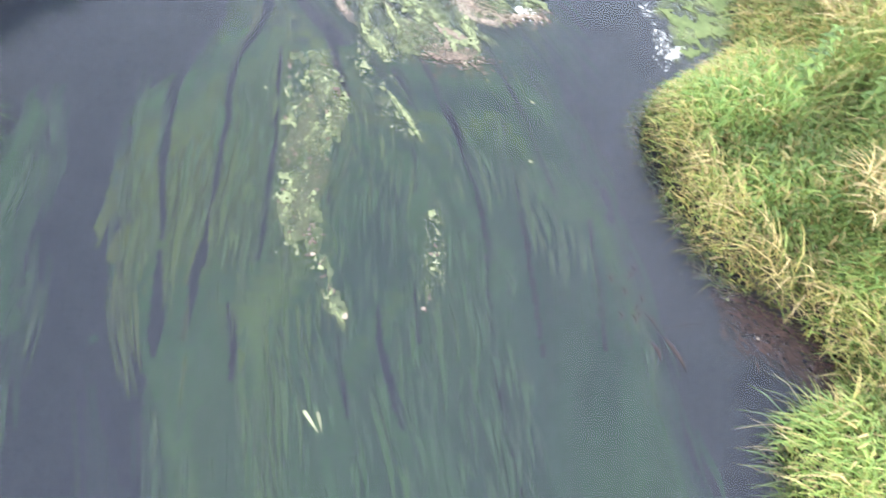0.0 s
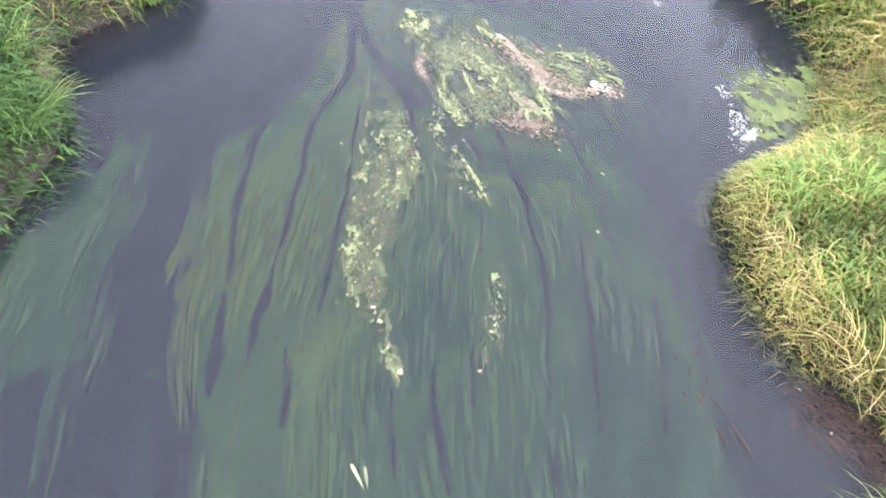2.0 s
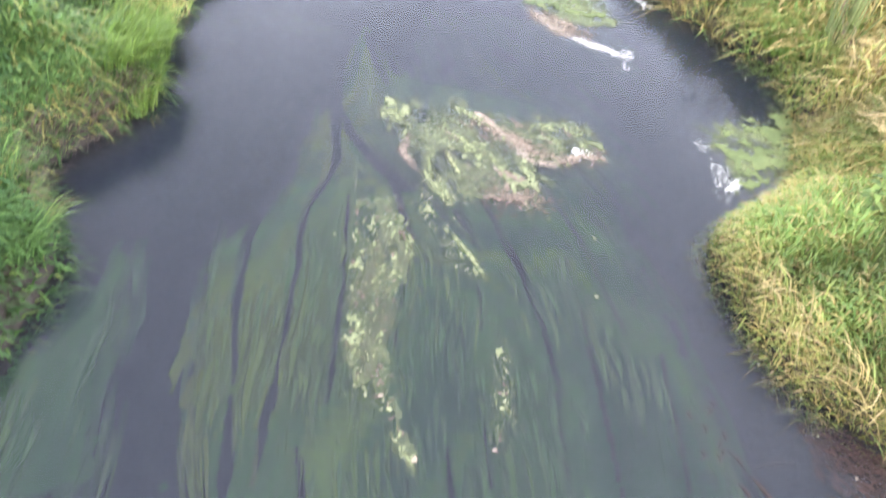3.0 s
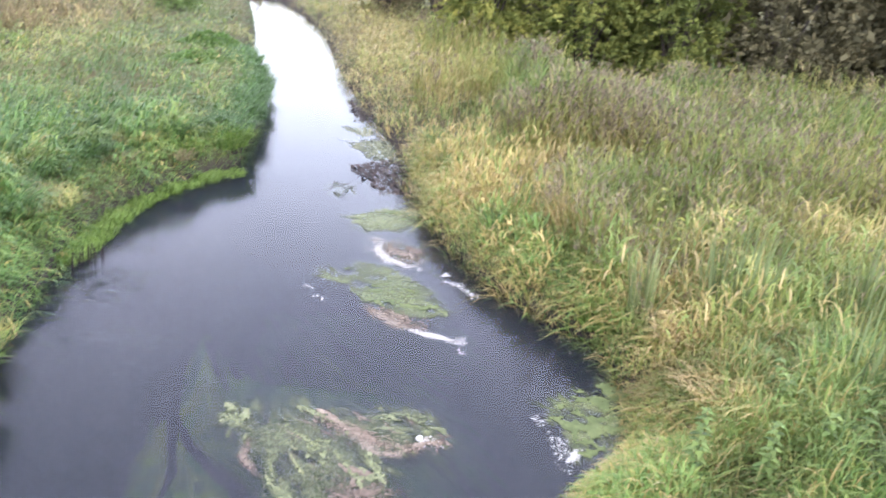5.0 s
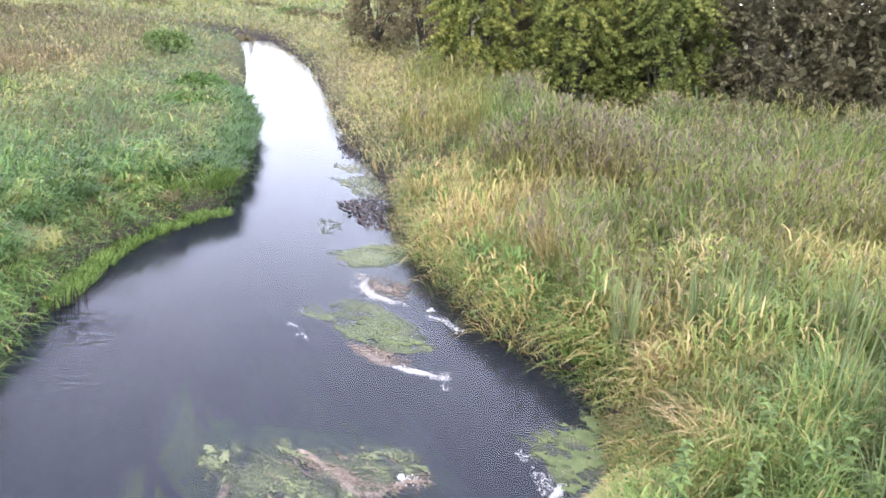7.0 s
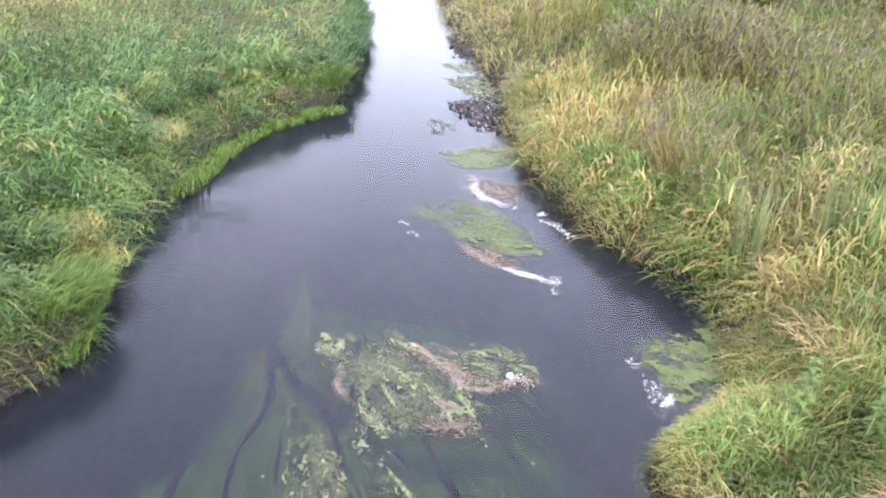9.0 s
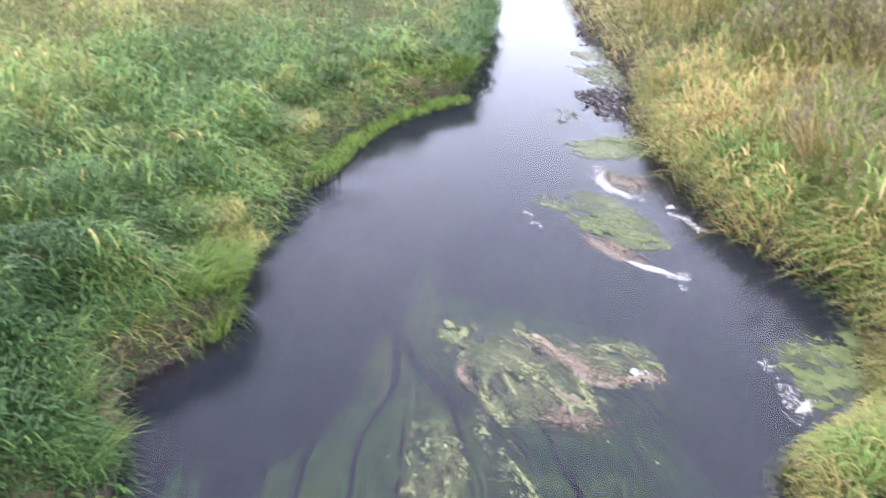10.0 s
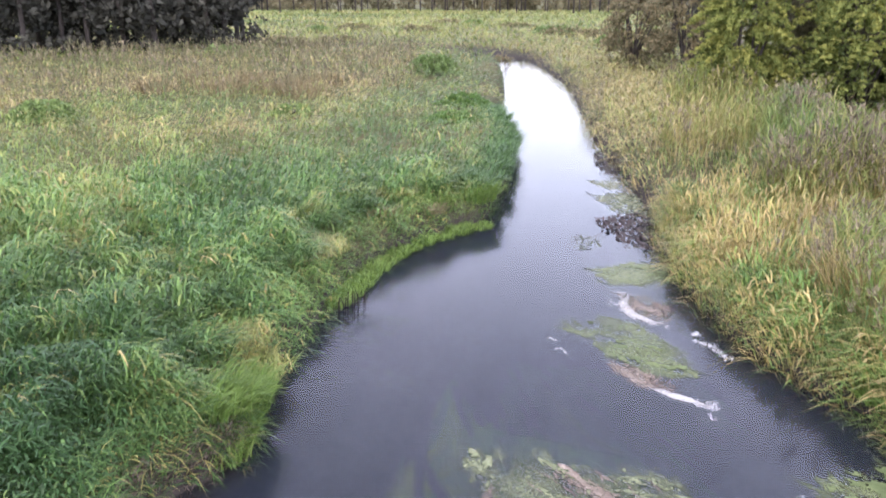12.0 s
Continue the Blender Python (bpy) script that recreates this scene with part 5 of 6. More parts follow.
streaks([(0.3, 10.7), (0.9, 11.2), (1.5, 11.2), (1.46, 10.5), (0.6, 10.3)], 9, (0.3, 0.8), (0.08, 0.2), -0.25, 0.68, pale_raft, mat_duckweed, "smooth pale green duckweed streak")
carpet("duckweed_carpet", [(0.3, 10.7), (0.9, 11.3), (1.5, 11.25), (1.48, 10.4), (0.55, 10.2)], pale_raft, mat_duckweed, 0.85, 0.10, -0.25, 2.4, 0.75, 241, "thin pale green duckweed skin", 0.03, 0.004, 0.85)
carpet("duckweed_carpet", [(0.6, 10.8), (0.9, 11.2), (1.5, 11.2), (1.48, 10.5), (0.75, 10.4)], pale_raft, mat_carpet, 0.26, 0.06, -0.25, 2.6, 0.5, 243, "smooth pale green duckweed skin", 0.03, 0.008)
mat_thing("pale green weed raft against the tall grass bank", [(0.5, 15.0), (1.0, 15.5), (1.3, 15.3), (1.3, 14.1), (0.85, 14.0)], 400, 250, 0.42, 0.035, 0.76, 2.0, 17, 0.35, 2.0)
mat_thing("greyish weed raft far up the stream", [(0.25, 16.5), (0.95, 16.4), (0.95, 15.8), (0.75, 15.7)], 240, 160, 0.36, 0.045, 0.95, 2.0, 19)
mat_thing("scattered scraps of weed in open water", [(0.0, 12.3), (0.55, 12.6), (0.5, 11.8), (0.1, 11.7)], 60, 160, 0.5, 0.028, 0.4, 2.0, 23)
for poly, count in (([(0.45, 13.4), (1.3, 14.1), (1.48, 12.9), (1.40, 11.8), (0.9, 12.1)], 900), ([(0.45, 19.6), (0.75, 19.5), (1.0, 17.1), (0.65, 17.0)], 500)):
    raft = thing("floating_weed_mat", (0, 0, 0), "dark brown raft of rotting weed at the bank", "weed mat", "floating weed mats")
    x, y = over(poly, count)
    flakes("tangle", x, y, rng.uniform(-0.01, 0.01, len(x)), rng.uniform(0.02, 0.06, len(x)), rng.normal(0.2, 0.2, len(x)), mat_root, raft)

cove = mat_thing("bright duckweed carpet filling a small cove", [(2.03, 5.87), (2.2, 6.02), (2.38, 6.3), (2.6, 6.28), (2.75, 6.5), (3.1, 6.45), (3.12, 5.9), (2.95, 5.5), (2.62, 5.3), (2.5, 5.42), (2.3, 5.2), (2.12, 5.2), (2.2, 5.5)],
                 260, 500, 0.46, 0.012, 0.78, 1.2, 25, 0.35, 2.6, mat_duckweed)
carpet("duckweed_carpet", [(2.03, 5.90), (2.2, 6.05), (2.38, 6.32), (2.6, 6.30), (2.75, 6.55), (3.0, 6.45), (2.95, 5.9), (2.7, 5.4), (2.45, 5.25), (2.3, 5.2), (2.12, 5.25), (2.14, 5.5)], cove, mat_carpet, 0.52, 0.07, -0.35, 1.4, 0.62, 251, "smooth bright green duckweed skin")
x, y = along([(1.98, 5.80), (2.04, 5.62), (2.10, 5.45), (2.03, 5.30), (2.05, 5.10)], 170, 0.04)
domes("foam", x, y, rng.uniform(0.005, 0.015, 170), cove, "white foam")
x, y = along([(2.06, 5.16), (2.14, 5.22), (2.22, 5.36)], 90, 0.016)
domes("foam", x, y, rng.uniform(0.008, 0.018, 90), cove, "white foam")
streaks([(2.1, 5.6), (2.4, 6.1), (2.75, 6.3), (3.0, 6.2), (2.9, 5.7), (2.5, 5.55), (2.25, 5.4)], 8, (0.15, 0.4), (0.08, 0.2), -0.4, 0.75, cove, mat_duckweed, "smooth bright duckweed streak")
streak([(2.04, 5.17), (2.10, 5.21), (2.17, 5.30), (2.21, 5.37)], 0.075, 1.0, cove, mat_foam_skin, "smooth white clot of foam", "foam_band")
mat_thing("duckweed fringe under the tall grass", [(2.62, 7.32), (2.9, 7.05), (3.0, 6.5), (2.85, 6.45), (2.82, 6.95), (2.55, 7.22)], 500, 160, 0.34, 0.016, 0.62, 1.2, 27)
mat_thing("pale scraps of weed caught at the bank", [(1.88, 3.75), (1.98, 3.72), (2.15, 3.2), (2.05, 3.15)], 110, 60, 0.4, 0.014, 0.9, 1.2, 29)
ys = np.arange(8.6, 12.8, 0.2)
fringe = [(float(v), float(u)) for u, v in zip(ys, bank(LEFT, ys) + 0.16 + 0.10 * np.sin(2.1 * ys))] + [(float(v), float(u)) for u, v in zip(ys[::-1], bank(LEFT, ys[::-1]) - 0.15)]
low_plants = mat_thing("bright green low water plants fringing the bank", fringe, 900, 100, 0.22, 0.020, 0.7, 1.2, 31, 0.35, 0.01)
streaks(fringe, 34, (0.2, 0.5), (0.10, 0.2), 1.6, 0.6, low_plants, mat_duckweed, "smooth bright duckweed streak")


def froth(label, x, y, size):
    ob = domes("foam_patch", x, y, size)
    return tagged(ob, label, "foam", "foam patches")


for line, count, spread in (([(0.0, 8.10), (0.06, 8.05)], 26, 0.035), ([(-0.12, 8.42), (-0.05, 8.34)], 12, 0.02), ([(1.50, 8.62), (1.62, 8.56)], 50, 0.02),
                            ([(1.66, 8.60), (1.72, 8.40), (1.84, 8.22)], 80, 0.025), ([(1.58, 8.86), (1.52, 8.80)], 26, 0.02)):
    x, y = along(line, count, spread)
    froth("small clot of white foam on the water", x, y, rng.uniform(0.008, 0.022, count))


def floating_leaf(x, y, size, turn, mat, label):
    bm = bmesh.new()
    rim = [bm.verts.new((size * (0.5 * math.cos(a)) * (1 - 0.15 * math.cos(3 * a)), size * 0.36 * math.sin(a), 0.012 + 0.10 * size * math.cos(2 * a))) for a in np.linspace(0, 2 * math.pi, 11)[:-1]]
    mid = bm.verts.new((0, 0, 0.006))
    for n in range(10):
        bm.faces.new((rim[n], rim[(n + 1) % 10], mid))
    me = bpy.data.meshes.new("floating_leaf")
    bm.to_mesh(me)
    bm.free()
    for key in ("tone", "vary"):
        me.attributes.new(key, "FLOAT", "POINT").data.foreach_set("value", np.full(len(me.vertices), 0.8 if key == "tone" else 0.6, np.float32))
    ob = put("floating_leaf", me, mat, loc=(x, y, 0.0), label=label, category="leaf", group="floating leaves")
    ob.rotation_euler[2] = turn


for x, y, size, kind in ((-0.299, 2.893, 0.062, 0), (-0.36, 2.98, 0.055, 1), (-0.129, 2.593, 0.07, 1), (0.952, 3.92, 0.055, 0), (0.979, 4.484, 0.05, 0),
                         (0.655, 4.643, 0.04, 0), (-0.853, 4.264, 0.045, 0), (0.008, 4.063, 0.042, 0), (0.30, 2.70, 0.05, 1), (2.16, 3.0, 0.03, 0), (2.3, 2.75, 0.035, 1)):
    size *= 0.62
    if kind == 0:
        floating_leaf(x, y, size, rng.uniform(0, 6), mat_float, "small pale yellow leaf floating on the water")
    else:
        floating_leaf(x, y, size, rng.uniform(0, 6), mat_thatch, "small curled tan leaf floating on the water")


def lump(name, x, y, r, label, category, mat):
    bm = bmesh.new()
    bmesh.ops.create_icosphere(bm, subdivisions=3, radius=r)
    for v in bm.verts:
        v.co *= 0.8 + 0.5 * noise.noise(v.co * (1.6 / r))
        v.co.z *= 0.55
    me = bpy.data.meshes.new(name)
    bm.to_mesh(me)
    bm.free()
    put(name, me, mat, loc=(x, y, 0.25 * r), label=label, category=category)


lump("foam_lump", 0.90, 5.50, 0.040, "white lump of stiff foam on the reed litter", "foam", mat_foam)


def tube(bm, points, radii, sides=7):
    """A tapered limb through points, into bm."""
    rings = []
    for n, (p, r) in enumerate(zip(points, radii)):
        p = Vector(p)
        way = (Vector(points[min(n + 1, len(points) - 1)]) - Vector(points[max(n - 1, 0)])).normalized()
        side = way.cross(Vector((0.3, 1, 0.2))).normalized()
        other = way.cross(side)
        rings.append([bm.verts.new(p + r * (math.cos(a) * side + math.sin(a) * other)) for a in np.linspace(0, 2 * math.pi, sides + 1)[:-1]])
    for low, high in zip(rings, rings[1:]):
        for n in range(sides):
            bm.faces.new((low[n], low[(n + 1) % sides], high[(n + 1) % sides], high[n]))
    bm.faces.new(rings[0][::-1])
    bm.faces.new(rings[-1])


def branch(points, radii, mat, name, label, category):
    bm = bmesh.new()
    tube(bm, points, radii, 8)
    me = bpy.data.meshes.new(name)
    bm.to_mesh(me)
    bm.free()
    return put(name, me, mat, label=label, category=category)


branch([(1.62, 2.86, -0.012), (1.66, 2.80, 0.0), (1.70, 2.74, -0.012)], [0.004, 0.009, 0.005], mat_wet_wood, "sunken_branch", "dark reddish wet branch lying at the water surface", "branch")
branch([(1.71, 2.72, -0.012), (1.755, 2.64, 0.002), (1.80, 2.56, 0.004), (1.83, 2.49, -0.010)], [0.006, 0.013, 0.012, 0.005], mat_wet_wood, "sunken_branch", "curved dark wet branch lying at the water surface", "branch")
branch([(1.64, 2.66, -0.010), (1.67, 2.60, 0.002), (1.685, 2.54, -0.008)], [0.006, 0.012, 0.005], mat_wet_wood, "sunken_branch", "short broken wet branch lying at the water surface", "branch")
branch([(1.72, 2.76, -0.012), (1.86, 2.80, -0.004), (2.0, 2.83, -0.012)], [0.003, 0.006, 0.003], mat_wet_wood, "sunken_branch", "thin wet twig lying across the water surface", "branch")
for k in range(9):
    x, y = 1.42 + 0.2 * rng.uniform(), 2.75 + 0.5 * rng.uniform()
    branch([(x, y, -0.004), (x + rng.uniform(-0.02, 0.02), y - 0.03, 0.004), (x + rng.uniform(-0.03, 0.03), y - 0.06, -0.004)], [0.004, 0.007, 0.004], mat_wet_wood, "drift_twig", "tiny dark twig drifting on the water", "twig")
bm_x, bm_y = over([(2.05, 3.1), (2.4, 3.0), (2.75, 2.75), (2.8, 2.45), (2.55, 2.5), (2.2, 2.75)], 900)
roots = thing("root_litter", (0, 0, 0), "dark red-brown roots and litter below the undercut bank", "litter")
fibres("roots", bm_x, bm_y, -0.008, rng.uniform(0.06, 0.22, len(bm_x)), rng.uniform(0.004, 0.012, len(bm_x)), rng.normal(-0.8, 0.6, len(bm_x)), rng.uniform(0, 1, len(bm_x)), mat_root, roots, rise=0.12)

reed_leaf = thing("floating_reed_leaf", (0, 0, 0), "pale folded reed leaf floating on the water", "leaf")
for heading, length in ((math.radians(-52), 0.20), (math.radians(-72), 0.16)):
    fibres("blade", np.array([-0.27 if length > 0.17 else -0.20]), np.array([2.03]), 0.006, np.array([length / 0.8]), np.array([0.02]), np.array([heading]), np.array([0.9]), mat_float, reed_leaf, rise=0.05)

for k in range(11):
    x, y = -2.80 + 0.026 * k + rng.uniform(-0.02, 0.02), 8.74 + 0.037 * k + rng.uniform(-0.04, 0.04)
    h = rng.uniform(0.10, 0.22)
    tagged(branch([(x, y, -0.25), (x + 0.01, y, h * 0.4), (x + rng.uniform(-0.03, 0.03), y, h)], [0.009, 0.008, 0.005], mat_wet_wood, "reed_stub", "thin dark reed stub standing in the water", "reed"), group="reed stubs")


# ---- tufts, reeds and herbs ----
def tuft(name, loc, count, spread, length, width, tone, lean=None, bend=0.45, mat=None, label="", category="tussock", group="", plume=0, stiff=0.5):
    root = thing(name, loc, label, category, group)
    r, a = spread * np.sqrt(rng.uniform(0, 1, count)), rng.uniform(0, 2 * np.pi, count)
    x, y = r * np.cos(a), r * np.sin(a)
    head = a if lean is None else lean + rng.normal(0, stiff, count)
    L = rng.uniform(0.6, 1.1, count) * length
    b = np.clip(rng.normal(bend, 0.15, count), 0.03, 1)
    me = blades("leaves", np.stack([x, y, np.full(count, -0.05)], -1), L, rng.uniform(0.7, 1.2, count) * width, head, b, rng.normal(tone, 0.1, count), rng.uniform(0, 1, count))
    put("leaves", me, mat or mat_grass, root, kind="stuff")
    if plume:
        pick = np.argsort(-L)[:plume]
        tips = np.stack([x[pick] + L[pick] * b[pick] * np.cos(head[pick]), y[pick] + L[pick] * b[pick] * np.sin(head[pick]), L[pick] * (1 - 0.62 * b[pick]) - 0.06], -1)
        tips = np.repeat(tips, 9, 0) + rng.normal(0, 0.015, (plume * 9, 3)) - np.array([0, 0, 1]) * rng.uniform(0, 0.14, (plume * 9, 1))
        m = len(tips)
        put("seed_head_spray", blades("seed_head_spray", tips, rng.uniform(0.06, 0.13, m), rng.uniform(0.008, 0.018, m), rng.uniform(0, 6.3, m) if lean is None else lean + rng.normal(0, 0.6, m),
                             rng.uniform(0.3, 0.8, m), rng.uniform(0.5, 1, m), rng.uniform(0, 1, m)), mat_plume, root, label="feathery tan seed heads", kind="stuff")
    return root


def on_ground(x, y, up=0.0):
    return (x, y, float(ground_height(np.array([x]), np.array([y]))[0]) + up)


tuft("grass_tussock", on_ground(-2.74, 3.62), 240, 0.20, 0.32, 0.008, 0.12, 0.3, 0.75, label="dark green grass tussock hanging over the water", group="tussocks", stiff=0.9)
tuft("grass_tussock", on_ground(-2.64, 3.80, 0.05), 16, 0.07, 0.44, 0.008, 0.42, 0.75, 0.8, label="pale straw grass stems leaning out over the water", group="tussocks", stiff=0.35)
tuft("grass_tussock", on_ground(-2.92, 3.72), 240, 0.20, 0.28, 0.009, 0.12, -0.2, 0.85, label="green grass tussock hanging over the water", group="tussocks")
tuft("sedge_tussock", on_ground(-1.75, 13.35), 900, 0.42, 0.42, 0.018, 0.45, None, 0.55, mat_fringe, label="bright green rounded sedge tussock at the water", group="tussocks")
tuft("sedge_tussock", on_ground(-2.25, 12.6), 500, 0.30, 0.25, 0.016, 0.5, None, 0.6, mat_fringe, label="low bright green sedge tussock at the water", group="tussocks")
tuft("sedge_tussock", on_ground(-2.90, 6.0, 0.08), 800, 0.34, 0.36, 0.012, 0.60, 0.2, 0.6, mat_sedge, label="bright green sedge tussock at the water", group="tussocks")
tuft("sedge_tussock", on_ground(-2.86, 5.68, 0.08), 700, 0.30, 0.34, 0.012, 0.60, 0.2, 0.6, mat_sedge, label="bright green sedge tussock at the water", group="tussocks")
tuft("sedge_tussock", on_ground(3.05, 7.3), 500, 0.26, 0.22, 0.014, 0.45, 3.6, 0.7, mat_fringe, label="bright green sedge tussock at the water", group="tussocks")
for k in range(12):
    y = 9.0 + 0.33 * k
    x = float(bank(LEFT, np.array([y]))[0]) + 0.08 + 0.06 * math.sin(7 * k)
    tuft("sedge_tussock", (x, y, 0.04), 300, 0.24, 0.17 + 0.05 * math.sin(3.3 * k), 0.017, 0.42, 0.3, 0.6, mat_fringe, label="low bright green waterside plants at the bank foot", group="tussocks", stiff=1.6)
for k in range(6):
    y = 5.5 + 0.26 * k
    x = float(bank(LEFT, np.array([y]))[0]) - 0.08 + 0.05 * math.sin(5 * k)
    tuft("sedge_tussock", (x, y, 0.06), 260, 0.20, 0.30 + 0.06 * math.sin(2.3 * k), 0.014, 0.50, 0.2, 0.55, mat_fringe, label="bright green grass tussock at the bank foot", group="tussocks", stiff=1.4)
for k in range(46):
    y = 5.2 + 9.0 * (k + rng.uniform()) / 46
    x = float(bank(LEFT, np.array([y]))[0]) - rng.uniform(0.35, 2.6)
    green = rng.uniform() < 0.7
    tuft("grass_tussock", on_ground(x, y, 0.12), 130, 0.24, rng.uniform(0.38, 0.55), 0.014, 0.17 if green else 0.48, -0.15, 0.85,
         label="dark green grass tussock in the bank grass" if green else "yellow-green grass tussock in the bank grass", group="tussocks", stiff=0.8)
for k in range(4):
    y = 8.6 + 4.2 * (k + rng.uniform()) / 4
    x = float(bank(LEFT, np.array([y]))[0]) - rng.uniform(0.15, 0.5)
    tuft("dry_grass_clump", on_ground(x, y, 0.10), 110, 0.20, 0.30, 0.012, 0.6, 0.0, 0.9, mat_dry_reed, label="brown dead grass in a hollow of the bank", group="dry clumps", stiff=1.6)
for k in range(22):
    y = 13.6 + 10.4 * (k + rng.uniform()) / 22
    x = float(bank(LEFT, np.array([y]))[0]) - 0.12 - 0.22 * rng.uniform()
    tuft("grass_tussock", on_ground(x, y), 230, 0.40, 0.55, 0.020, 0.10, 0.3, 0.7, label="dark green grass tussock bulging over the upper stream", group="tussocks", stiff=1.4)
for k in range(26):
    y = 7.6 + 6.5 * (k + rng.uniform()) / 26
    x = float(bank(RIGHT, np.array([y]))[0]) + rng.uniform(0.35, 1.8)
    dry = rng.uniform() < 0.55
    tuft("dry_grass_clump" if dry else "grass_tussock", on_ground(x, y, 0.15), 120, 0.22, rng.uniform(0.40, 0.62), 0.009, 0.76 if dry else 0.22, 3.5, 0.75,
         label="straw-coloured grass clump arching towards the water" if dry else "dark green grass tussock on the bank", group="dry clumps" if dry else "tussocks", stiff=0.7)
tuft("iris_clump", on_ground(3.55, 5.70), 26, 0.07, 0.75, 0.024, 0.62, None, 0.10, label="upright yellowing iris leaves among the grass", category="plant", group="upright leaves")
for x, y, h, tone in ((3.95, 6.75, 1.2, 0.25), (4.15, 6.55, 1.25, 0.2), (4.35, 5.15, 1.2, 0.2), (4.75, 4.85, 1.2, 0.25), (5.1, 6.2, 1.2, 0.3), (4.0, 4.0, 1.1, 0.25), (3.3, 7.0, 1.0, 0.6), (4.5, 4.4, 1.2, 0.2), (5.4, 5.4, 1.2, 0.3)):
    tuft("iris_clump", on_ground(x, y), 46, 0.16, h + 0.2, 0.022, tone + 0.2, None, 0.08, mat_cattail, label="upright grey-green reed leaves among the grass", category="plant", group="upright leaves")
for x, y, h in ((3.1, 8.85, 1.3), (3.4, 8.65, 1.2), (3.2, 9.4, 1.25), (3.7, 7.2, 0.8), (3.5, 7.75, 0.8), (3.8, 8.2, 1.0), (3.3, 8.25, 0.8), (5.3, 7.4, 0.9), (5.6, 7.1, 0.8)):
    tuft("dry_grass_clump", on_ground(x, y), 90, 0.22, h, 0.012, 0.86, 3.4, 0.4, label="straw-coloured dry grass clump with drooping heads", group="dry clumps", plume=16, stiff=0.9)
for x, y in ((-3.22, 6.85), (-2.98, 6.72), (-3.25, 9.6), (-2.4, 13.8), (-2.9, 12.4), (-5.2, 8.6)):
    tuft("dry_grass_clump", on_ground(x, y, 0.16), 420, 0.36, 0.25, 0.010, 0.64, 0.0, 0.85, label="flattened patch of brown dead grass on the bank", group="dry clumps", stiff=3.0)


for k in range(16):
    x, y = -15.8 + 7.0 * (k % 8) / 7 + rng.normal(0, 0.4), (25.6 if k < 8 else 28.6) + rng.normal(0, 0.7)
    tuft("dry_grass_clump", on_ground(x, y), 170, 0.75, 0.75, 0.030, 0.75, None, 0.35, mat_dry_reed, label="rusty clump of dead grass in the meadow", group="dry clumps")


for x, y in ((3.45, 6.35), (4.6, 6.45), (5.0, 5.7), (3.35, 5.35), (5.5, 7.35), (5.9, 7.2), (6.3, 7.4), (3.7, 5.15), (4.9, 7.6), (3.1, 3.5)):
    tuft("dry_grass_clump", on_ground(x, y, 0.22), 150, 0.26, 0.40, 0.012, 0.92, 2.6, 0.85, label="bent-over patch of tan dead grass", group="dry clumps", stiff=1.2)


def nettle(loc, height, turn, name="nettle_plant", label="leafy green nettle in the bank grass", group="nettles", mat=None, big=1.0):
    root = thing(name, loc, label, "plant", group)
    bm = bmesh.new()
    tube(bm, [(0, 0, -0.05), (0.01, 0, height * 0.5), (0.03, 0.01, height)], [0.006, 0.005, 0.003], 5)
    part("stem", bm, mat_sedge_stem, root)
    verts, loops, sizes = [], [], []
    for tier in range(8):
        z, size = height * (0.30 + 0.1 * tier), (0.112 - 0.007 * tier) * big
        for k in range(4):
            a = turn + k * math.pi / 2 + tier * math.pi / 4
            c, s = math.cos(a), math.sin(a)
            for u, v, w in ((0.02, 0, 0), (0.35, 0.30, 0.1), (0.7, 0.22, 0.05), (1.05, 0, -0.2), (0.7, -0.22, 0.05), (0.35, -0.30, 0.1)):
                verts.append((size * (u * c - v * s), size * (u * s + v * c), z + size * w))
            base = len(verts) - 6
            loops += [base + i for i in range(6)]
            sizes.append(6)
    n = len(verts)
    me = mesh_data("leaves", verts, loops, sizes, {"tone": np.repeat(rng.uniform(0, 1, n // 6), 6), "vary": np.repeat(rng.uniform(0, 1, n // 6), 6)})
    put("leaves", me, mat or mat_nettle, root, kind="stuff")
    return root


mat_herb = leaf_material("yellowing_leaves", [(0, (0.17, 0.22, 0.055)), (1, (0.34, 0.35, 0.09))], 0.5, 0.35, sheen=0.15)
HERBS = ((4.9, 10.89), (3.73, 7.56), (10.62, 12.7), (9.04, 10.99), (9.26, 11.73), (9.58, 18.39), (23.5, 34.28), (7.83, 8.93), (5.62, 10.65), (4.8, 12.72))
mat_sedge_stem = bark_material("green_stem", (0.05, 0.08, 0.025), (0.12, 0.15, 0.05))
for k in range(36):
    x, y = 4.15 + rng.normal(0, 0.55), 4.5 + rng.normal(0, 0.45)
    nettle(on_ground(x, y), rng.uniform(0.5, 0.75), rng.uniform(0, 3))
for k in range(8):
    x, y = 3.55 + rng.normal(0, 0.3), 3.55 + rng.normal(0, 0.3)
    nettle(on_ground(x, y), rng.uniform(0.35, 0.5), rng.uniform(0, 3))


